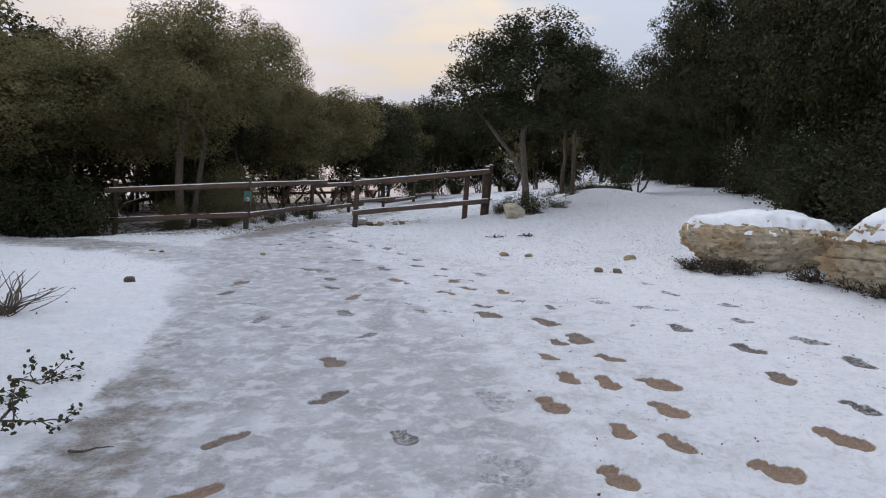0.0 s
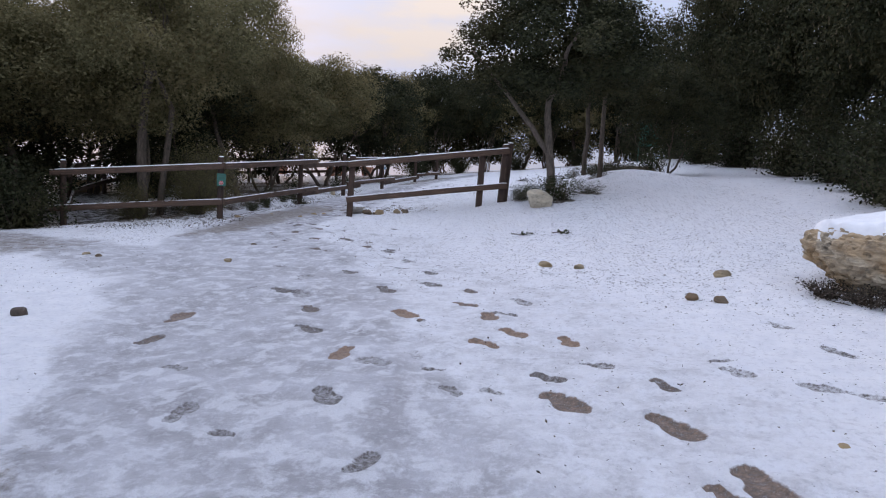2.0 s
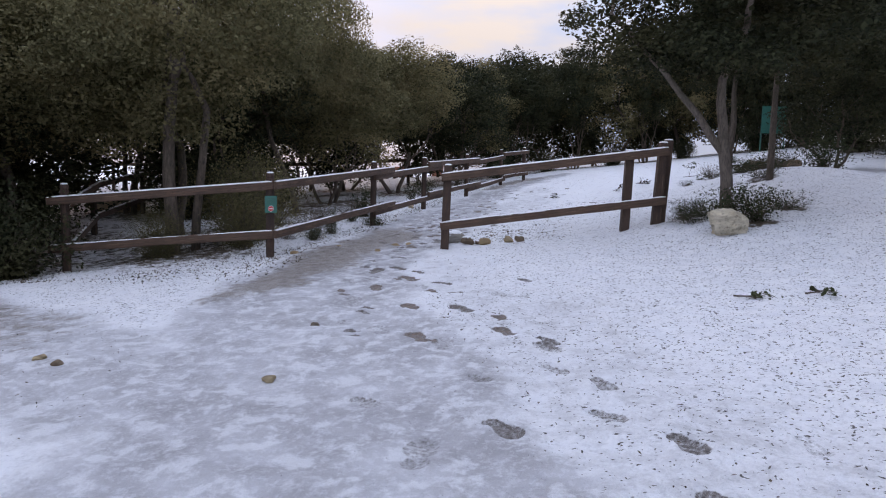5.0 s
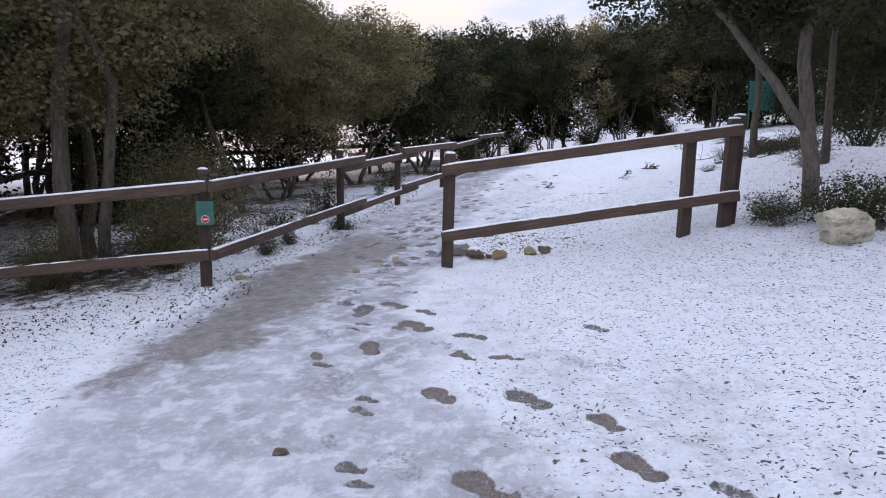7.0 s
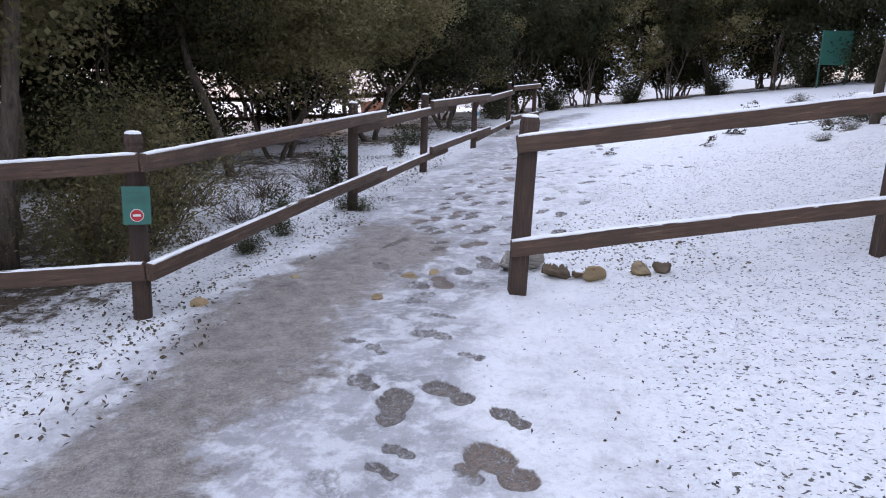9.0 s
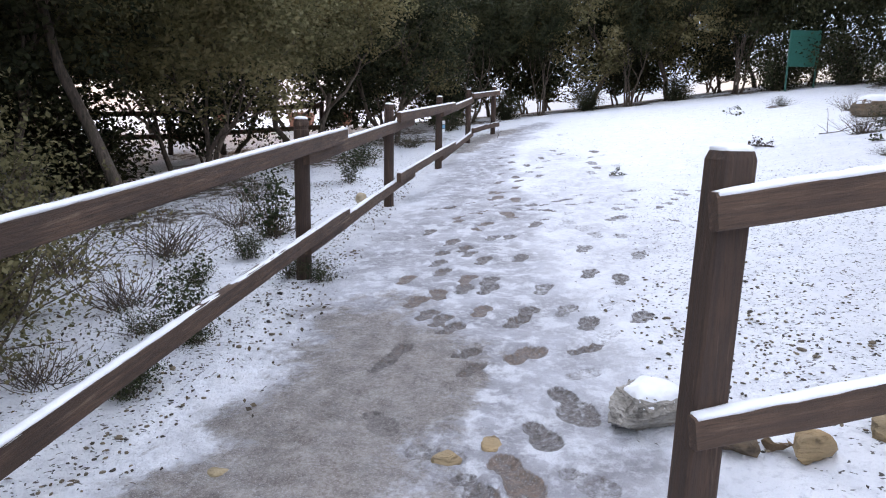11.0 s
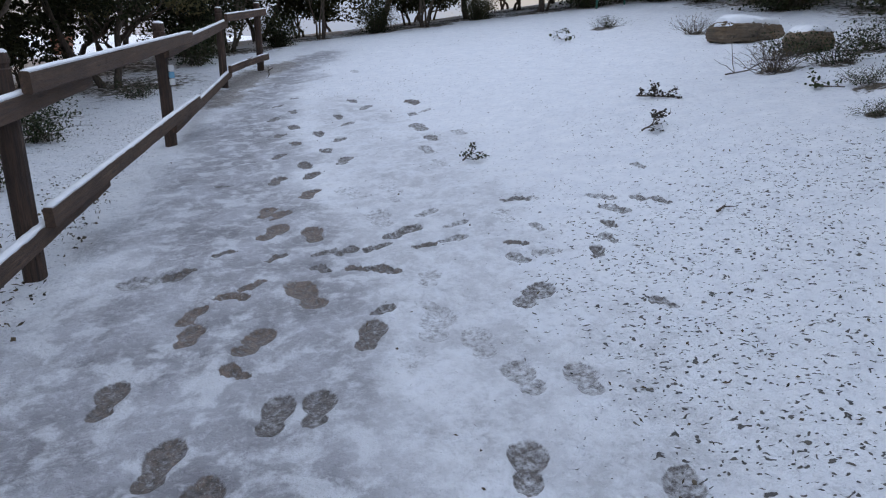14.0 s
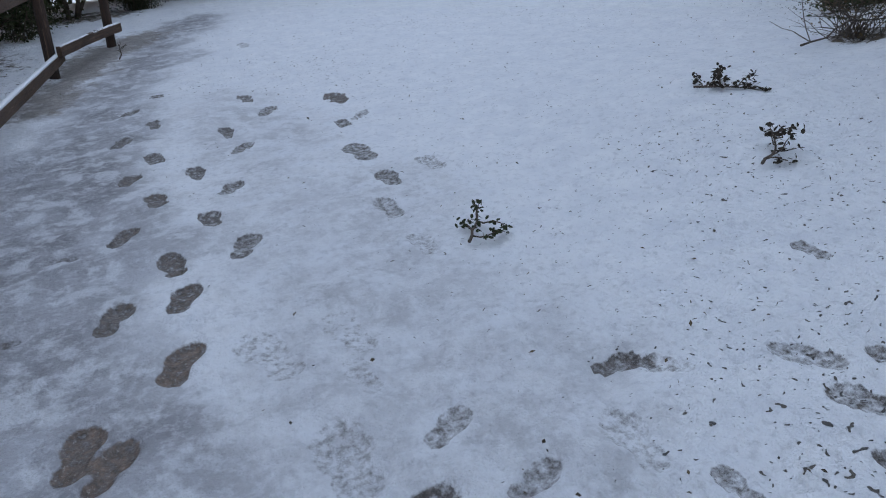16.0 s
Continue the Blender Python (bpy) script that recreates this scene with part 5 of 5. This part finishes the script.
def make_litter():
    """Dead leaves and crumbs of soil strewn over the snow."""
    x, y, rng = scatter(91, 30000, -9, 6, 2, 34, lambda a, b: np.clip(0.28 + 0.35 * vnoise(a, b, 1.5, 12) + 0.3 * (a > -4) * (b > 9), 0.03, 1) * np.where(b > 20.6, 0.3, 1.0) * (to_line(a, b, PATH) > -0.2))
    n = len(x)
    pos = np.stack([x, y, lie(x, y) + 0.012 + 0.012 * vnoise(x, y, 0.9, 1)], 1)
    nrm = rng.normal(0, 0.45, (n, 3)) + np.array([0, 0, 1.0])
    me = leaf_mesh(pos, nrm, rng.uniform(0.010, 0.030, n), rng.uniform(0.006, 0.015, n), rng, "dead_leaves")
    me.materials.append(LITTER)
    x, y, rng = scatter(93, 9000, -9.8, -6.3, 13.5, 25, lambda a, b: np.clip(0.45 + 0.7 * vnoise(a, b, 0.8, 14), 0.05, 1))
    n = len(x)
    pos = np.stack([x, y, lie(x, y) + 0.018 + 0.012 * vnoise(x, y, 0.9, 1)], 1)
    deep = leaf_mesh(pos, rng.normal(0, 0.6, (n, 3)) + np.array([0, 0, 0.9]), rng.uniform(0.018, 0.048, n), rng.uniform(0.011, 0.026, n), rng, "drifted_leaves")
    deep.materials.append(LITTER)
    tagged(new("drifted_leaves", deep), "brown oak leaves lying in the snow behind the fence", "leaf litter", kind="stuff")
    tagged(new("leaf_litter", me), "dead brown leaves and crumbs strewn on snow", "leaf litter", kind="stuff")


def make_pebbles():
    """Stones showing through the thin snow beside the path."""
    x, y, rng = scatter(92, 13000, -7.0, -1.5, 14.5, 23, lambda a, b: np.clip(0.9 * smooth(a, -4.5, -4.1) * smooth(a, -2.6, -3.7) * smooth(b, 16.5, 17.3) * smooth(b, 20.4, 17.8) + 0.7 * (np.abs(to_line(a, b, PATH) - 0.12) < 0.22) * (a < -5.8) * (b < 20.5), 0, 1))
    base = bmesh.new()
    bmesh.ops.create_icosphere(base, subdivisions=1, radius=1.0)
    bv = np.array([tuple(v.co) for v in base.verts])
    bf = np.array([[v.index for v in f.verts] for f in base.faces])
    base.free()
    n, k = len(x), len(bv)
    s = np.where(x > -5, rng.uniform(0.005, 0.012, n), rng.uniform(0.005, 0.012, n)) * np.where(rng.uniform(0, 1, n) > 0.95, 2.0, 1.0)
    a = rng.uniform(0, 6.283, n)
    w = bv[None] * rng.uniform(0.75, 1.25, (n, k, 1)) * s[:, None, None] * np.array([1.3, 0.85, 0.55])
    ca, sa = np.cos(a)[:, None], np.sin(a)[:, None]
    co = np.stack([w[..., 0] * ca - w[..., 1] * sa + x[:, None], w[..., 0] * sa + w[..., 1] * ca + y[:, None], w[..., 2] + (lie(x, y) + 0.004)[:, None]], -1).reshape(-1, 3)
    me = mesh_from(co, (bf[None] + np.arange(n)[:, None, None] * k).reshape(-1, 3), "pebbles")
    me.materials.append(PEBBLE)
    me.shade_smooth()
    tagged(new("pebbles", me), "tan and grey pebbles poking through the snow", "pebbles", kind="stuff")


# boot prints along the way: x, y, heading, length, how far worn to the soil
PRINTS_START = [
    (-1.38, 2.66, 33, 0.25, 1), (-0.07, 2.95, -7, 0.25, 0.25), (0.41, 3.02, -66, 0.27, 1), (-0.09, 3.12, -28, 0.30, 0.25),
    (1.11, 3.13, -46, 0.27, 1), (-1.51, 3.22, 63, 0.28, 0.8), (-0.62, 3.37, -58, 0.25, 0.5), (0.73, 3.39, -67, 0.26, 1),
    (1.53, 3.50, -53, 0.30, 1), (0.49, 3.54, -80, 0.25, 1), (0.14, 3.88, -60, 0.30, 1), (0.78, 3.89, -59, 0.30, 1),
    (-1.19, 3.92, 64, 0.31, 0.7), (-0.20, 3.93, -58, 0.37, 0.25), (1.81, 3.97, -57, 0.25, 0.6), (0.49, 4.31, -70, 0.27, 1),
    (0.79, 4.31, -48, 0.34, 1), (0.25, 4.37, -75, 0.28, 1), (1.56, 4.48, -88, 0.31, 0.8), (-1.41, 4.69, -52, 0.32, 0.8),
]
PRINTS_BEND = [
    (2.17, 4.80, -77, 0.30, 0.6), (0.55, 4.85, -51, 0.28, 0.9), (0.13, 4.85, -63, 0.26, 0.9), (1.54, 5.10, -70, 0.34, 0.7),
    (0.20, 5.27, -62, 0.25, 0.8), (2.06, 5.37, -58, 0.31, 0.5), (0.36, 5.38, -75, 0.37, 0.8), (-1.35, 5.45, 71, 0.25, 0.5),
    (-2.13, 5.66, 158, 0.17, 0.5), (1.20, 5.77, -80, 0.34, 0.6), (-2.47, 5.88, 82, 0.25, 0.4), (0.12, 5.96, -57, 0.36, 0.8),
    (1.77, 6.02, -70, 0.25, 0.5), (-1.76, 6.20, -59, 0.31, 0.5), (-0.41, 6.25, -51, 0.37, 0.8), (-1.06, 6.36, 131, 0.20, 0.4),
    (-0.82, 6.37, 147, 0.17, 0.4), (1.20, 6.41, -40, 0.25, 0.4), (0.17, 6.51, -60, 0.25, 0.7), (1.01, 6.53, -42, 0.25, 0.4),
]
PRINTS_MEADOW = [
    (-2.89, 6.56, 159, 0.22, 0.4), (1.80, 6.61, -57, 0.25, 0.5), (-0.50, 6.64, -36, 0.25, 0.6), (-1.22, 6.75, 173, 0.17, 0.5),
    (0.64, 6.79, -52, 0.25, 0.4), (-1.64, 6.82, 149, 0.30, 0.35), (-0.19, 6.88, -38, 0.25, 0.5), (-1.90, 6.98, -99, 0.28, 1),
    (-1.40, 7.00, 125, 0.21, 0.2), (0.60, 7.03, 171, 0.17, 0.5), (-3.43, 7.17, 77, 0.29, 0.7), (1.39, 7.22, -61, 0.25, 0.5),
    (-0.95, 7.32, -42, 0.29, 1), (-0.35, 7.42, -70, 0.26, 1), (-1.95, 7.51, -56, 0.37, 0.15), (-2.34, 7.57, -38, 0.31, 0.6),
    (-0.75, 7.62, -59, 0.33, 1), (-1.45, 7.81, -63, 0.27, 0.15), (-3.57, 7.85, 90, 0.36, 0.8), (1.25, 7.91, -63, 0.25, 0.4),
]
PRINTS_ROAD_END = [
    (-0.97, 8.09, -79, 0.31, 0.9), (-1.68, 8.09, -51, 0.37, 1), (-0.84, 8.21, -36, 0.25, 0.5), (-2.58, 8.28, -54, 0.30, 0.7),
    (-1.21, 8.47, -38, 0.30, 0.8), (-0.72, 8.60, -50, 0.25, 0.4), (-2.84, 8.77, -52, 0.34, 0.25), (-3.07, 8.90, -42, 0.32, 0.6),
    (-1.22, 8.99, -57, 0.25, 0.7), (-3.36, 9.00, 49, 0.25, 0.25), (-2.06, 9.03, -57, 0.32, 0.9), (-1.65, 9.30, -39, 0.29, 0.8),
    (0.46, 9.40, 145, 0.21, 0.3), (-3.09, 9.61, 95, 0.37, 0.4), (-1.75, 9.86, -55, 0.27, 0.8), (-0.12, 9.92, -65, 0.25, 0.3),
    (-1.14, 9.95, -74, 0.25, 0.3), (-2.71, 9.98, -44, 0.31, 0.8), (-0.48, 9.98, -71, 0.25, 0.3), (-2.14, 10.20, -40, 0.26, 0.6),
]
PRINTS_CROSSING = [
    (-3.62, 10.27, -31, 0.25, 0.5), (-2.16, 10.72, -55, 0.25, 0.6), (-2.97, 10.75, -47, 0.25, 0.5), (-2.49, 10.98, -44, 0.25, 0.5),
    (-2.59, 11.50, -43, 0.25, 0.5), (-3.41, 11.54, 105, 0.34, 0.3), (-2.59, 11.67, -51, 0.25, 0.8), (-4.21, 11.68, 158, 0.16, 0.9),
    (-3.66, 11.69, 133, 0.32, 1), (-4.29, 11.83, 156, 0.16, 0.9), (-4.05, 11.84, 126, 0.31, 0.3), (-2.96, 11.89, 127, 0.28, 1),
    (-4.48, 12.08, 123, 0.16, 0.4), (-3.49, 12.25, 139, 0.25, 0.3), (-3.07, 12.36, 121, 0.26, 1), (-4.41, 12.45, 155, 0.16, 0.8),
    (-4.42, 12.61, 150, 0.16, 0.9), (-3.48, 12.62, 140, 0.29, 0.9), (-4.00, 12.66, 129, 0.27, 1), (-3.77, 12.68, 137, 0.16, 0.3),
]
PRINTS_GATE = [
    (-4.67, 12.88, 119, 0.35, 0.25), (-4.89, 13.20, 152, 0.17, 0.9), (-3.09, 13.21, 162, 0.38, 0.3), (-3.65, 13.32, 154, 0.25, 1),
    (-3.94, 13.33, 137, 0.22, 1), (-4.99, 13.37, 115, 0.17, 1), (-4.03, 13.49, 148, 0.17, 0.3), (-4.65, 13.54, 111, 0.29, 1),
    (-4.14, 13.62, 146, 0.17, 0.4), (-3.95, 13.80, 162, 0.26, 0.9), (-5.07, 13.84, 132, 0.25, 0.3), (-3.02, 13.92, 135, 0.20, 0.8),
    (-4.89, 13.98, 147, 0.17, 0.8), (-4.54, 14.01, 130, 0.17, 0.4), (-4.42, 14.10, 132, 0.38, 1), (-4.86, 14.15, 146, 0.17, 0.8),
    (-4.41, 14.50, 138, 0.22, 0.9), (-4.98, 14.54, 96, 0.34, 0.9), (-4.74, 14.72, 144, 0.30, 0.9), (-5.20, 14.78, 133, 0.24, 0.8),
]
PRINTS_RAILS = [
    (-4.68, 15.17, 147, 0.17, 0.7), (-5.24, 15.20, 139, 0.17, 0.7), (-5.42, 15.33, 157, 0.17, 0.7), (-4.97, 15.46, 157, 0.27, 0.7),
    (-4.95, 15.83, 157, 0.17, 0.7), (-5.21, 16.12, 159, 0.19, 0.6), (-5.20, 16.21, 52, 0.25, 0.5), (-5.26, 16.50, -59, 0.25, 0.7),
    (-4.83, 16.55, -43, 0.25, 0.5), (-5.10, 16.59, -66, 0.32, 1), (-5.43, 16.76, -15, 0.25, 0.5), (-4.98, 16.90, -70, 0.26, 0.8),
    (-5.71, 17.03, -57, 0.25, 0.6), (-4.81, 17.18, -70, 0.35, 0.8), (-4.71, 17.55, 29, 0.20, 0.4), (-5.30, 17.59, 57, 0.20, 0.9),
    (-5.79, 17.64, 61, 0.20, 0.8), (-5.00, 17.79, 42, 0.27, 1), (-5.33, 17.80, 48, 0.20, 0.9), (-5.72, 17.83, 67, 0.23, 0.9),
]
PRINTS_GAP = [
    (-4.66, 17.87, 26, 0.20, 0.9), (-4.51, 18.06, 61, 0.25, 0.3), (-5.44, 18.19, 59, 0.25, 0.9), (-4.58, 18.32, 74, 0.25, 0.8),
    (-5.51, 18.35, 69, 0.25, 0.9), (-5.03, 18.36, 63, 0.25, 0.9), (-4.23, 18.40, 64, 0.25, 0.8), (-5.61, 18.48, 69, 0.25, 0.9),
    (-4.95, 18.52, 67, 0.25, 0.8), (-5.25, 18.53, 75, 0.25, 1), (-4.69, 18.57, 67, 0.25, 0.6), (-4.40, 18.68, 71, 0.25, 0.25),
    (-5.72, 18.75, 72, 0.25, 1), (-5.57, 18.92, 96, 0.25, 1), (-5.39, 19.07, 76, 0.25, 0.8), (-5.21, 19.07, 67, 0.25, 0.8),
    (-4.80, 19.07, 72, 0.25, 0.7), (-4.21, 19.23, 70, 0.25, 0.8), (-5.20, 19.27, 70, 0.25, 0.8), (-5.85, 19.30, 77, 0.25, 1),
]
PRINTS_VERGE = [
    (-5.37, 19.33, 75, 0.25, 1), (-4.41, 19.42, 71, 0.25, 0.8), (-5.58, 19.50, 76, 0.25, 0.9), (-5.63, 19.76, 73, 0.25, 0.8),
    (-5.25, 19.89, 74, 0.25, 0.9), (-3.92, 19.92, 72, 0.25, 0.6), (-4.93, 19.95, 72, 0.25, 0.8), (-5.37, 20.12, 74, 0.25, 0.9),
    (-5.63, 20.15, 77, 0.25, 0.9), (-4.35, 20.20, 70, 0.25, 0.7), (-5.42, 20.34, 70, 0.25, 0.9), (-5.56, 20.58, 73, 0.25, 0.9),
    (-3.94, 20.62, 83, 0.25, 0.5), (-4.17, 20.71, 97, 0.25, 0.5), (-5.00, 20.77, 76, 0.25, 0.8), (-5.16, 20.78, 73, 0.25, 0.8),
    (-4.58, 20.99, 60, 0.22, 0.15), (-4.25, 21.05, 88, 0.26, 0.3), (-5.81, 21.07, 78, 0.25, 0.9), (-3.30, 21.08, 113, 0.16, 0.7),
]
PRINTS_SLOPE = [
    (-5.32, 21.15, 135, 0.16, 1), (-4.71, 21.28, 68, 0.26, 0.9), (-4.39, 21.29, 68, 0.34, 0.3), (-5.24, 21.38, 59, 0.27, 1),
    (-3.85, 21.40, 41, 0.28, 0.7), (-4.36, 21.48, 135, 0.18, 0.15), (-5.53, 21.51, 79, 0.23, 1), (-4.61, 21.52, 37, 0.16, 0.8),
    (-5.54, 21.75, 65, 0.21, 1), (-3.31, 21.77, 70, 0.18, 0.8), (-4.30, 21.81, 68, 0.25, 0.3), (-4.97, 21.83, 109, 0.33, 1),
    (-3.75, 21.88, 123, 0.16, 0.6), (-3.57, 21.89, -4, 0.18, 0.5), (-5.35, 21.89, 156, 0.19, 1), (-3.17, 21.91, 98, 0.16, 0.6),
    (-5.24, 22.00, -146, 0.18, 1), (-4.50, 22.02, 138, 0.19, 0.9), (-3.69, 22.08, 136, 0.16, 0.9), (-4.65, 22.08, 145, 0.16, 0.9),
]
PRINTS_RISE = [
    (-3.06, 22.11, 90, 0.16, 0.8), (-4.86, 22.16, 123, 0.16, 0.8), (-5.79, 22.25, -176, 0.34, 0.5), (-4.22, 22.28, 16, 0.16, 0.9),
    (-3.47, 22.28, 97, 0.16, 0.6), (-5.63, 22.30, 13, 0.16, 0.9), (-4.02, 22.31, 1, 0.18, 0.6), (-2.58, 22.31, 114, 0.16, 0.7),
    (-2.91, 22.33, 123, 0.22, 0.6), (-4.49, 22.38, 4, 0.18, 0.8), (-4.68, 22.39, 23, 0.16, 0.8), (-4.82, 22.40, 19, 0.16, 0.7),
    (-5.11, 22.41, 42, 0.16, 0.9), (-2.67, 22.43, 103, 0.16, 0.7), (-5.41, 22.54, 34, 0.16, 0.9), (-3.61, 22.55, 90, 0.25, 0.25),
    (-3.94, 22.56, 17, 0.17, 0.5), (-4.29, 22.57, 32, 0.29, 0.8), (-2.88, 22.58, 123, 0.22, 0.5), (-4.86, 22.74, 94, 0.26, 1),
]
PRINTS_HOLLOW = [
    (-3.29, 22.78, 122, 0.17, 0.3), (-5.11, 22.84, 49, 0.26, 1), (-3.42, 22.88, -3, 0.18, 0.8), (-4.06, 22.89, 33, 0.19, 0.5),
    (-4.39, 22.89, 91, 0.34, 0.3), (-2.33, 23.05, 97, 0.16, 0.6), (-5.05, 23.17, 62, 0.23, 1), (-4.23, 23.25, 101, 0.20, 0.2),
    (-5.14, 23.29, 74, 0.25, 1), (-4.19, 23.54, 100, 0.30, 0.2), (-4.50, 23.55, 109, 0.33, 0.25), (-4.81, 23.66, 64, 0.26, 1),
    (-5.04, 24.12, 67, 0.24, 0.9), (-3.64, 24.12, 91, 0.24, 0.3), (-5.47, 24.13, 170, 0.16, 0.6), (-4.76, 24.14, 68, 0.24, 0.9),
    (-4.78, 24.52, 96, 0.24, 0.9), (-4.43, 24.55, 64, 0.24, 0.7), (-3.64, 24.63, 96, 0.25, 0.5), (-5.29, 24.87, 168, 0.16, 0.5),
]
PRINTS_UPPER = [
    (-4.55, 25.01, 95, 0.24, 0.8), (-5.00, 25.03, 65, 0.24, 0.9), (-3.49, 25.05, 89, 0.25, 0.7), (-3.18, 25.14, 98, 0.27, 0.4),
    (-4.38, 25.44, 60, 0.24, 0.7), (-4.81, 25.49, 95, 0.27, 0.9), (-3.49, 25.64, 96, 0.35, 0.7), (-4.54, 25.89, 93, 0.24, 0.8),
    (-4.95, 25.98, 72, 0.24, 0.9), (-4.19, 26.25, 56, 0.24, 0.7), (-4.78, 26.39, 100, 0.24, 0.8), (-3.39, 26.39, 88, 0.24, 0.7),
    (-3.21, 26.55, 51, 0.24, 0.5), (-4.23, 26.76, 92, 0.24, 0.8), (-4.99, 26.89, 66, 0.24, 0.8), (-3.83, 27.19, 66, 0.28, 0.7),
    (-3.21, 27.24, 88, 0.38, 0.9), (-4.74, 27.31, 96, 0.24, 0.8), (-3.92, 27.79, 92, 0.26, 0.8), (-4.92, 27.90, 62, 0.24, 0.8),
]
PRINTS_CREST = [
    (-4.66, 28.42, 95, 0.27, 0.7), (-3.49, 30.70, 92, 0.29, 0.4),
]
PRINTS = PRINTS_START + PRINTS_BEND + PRINTS_MEADOW + PRINTS_ROAD_END + PRINTS_CROSSING + PRINTS_GATE + PRINTS_RAILS + PRINTS_GAP + PRINTS_VERGE + PRINTS_SLOPE + PRINTS_RISE + PRINTS_HOLLOW + PRINTS_UPPER + PRINTS_CREST
make_ground()
make_fences()
make_trail_sign()
make_board()
make_far_boxes()
make_marker()
make_rocks()
make_wood()
make_twigs()
make_litter()
make_pebbles()
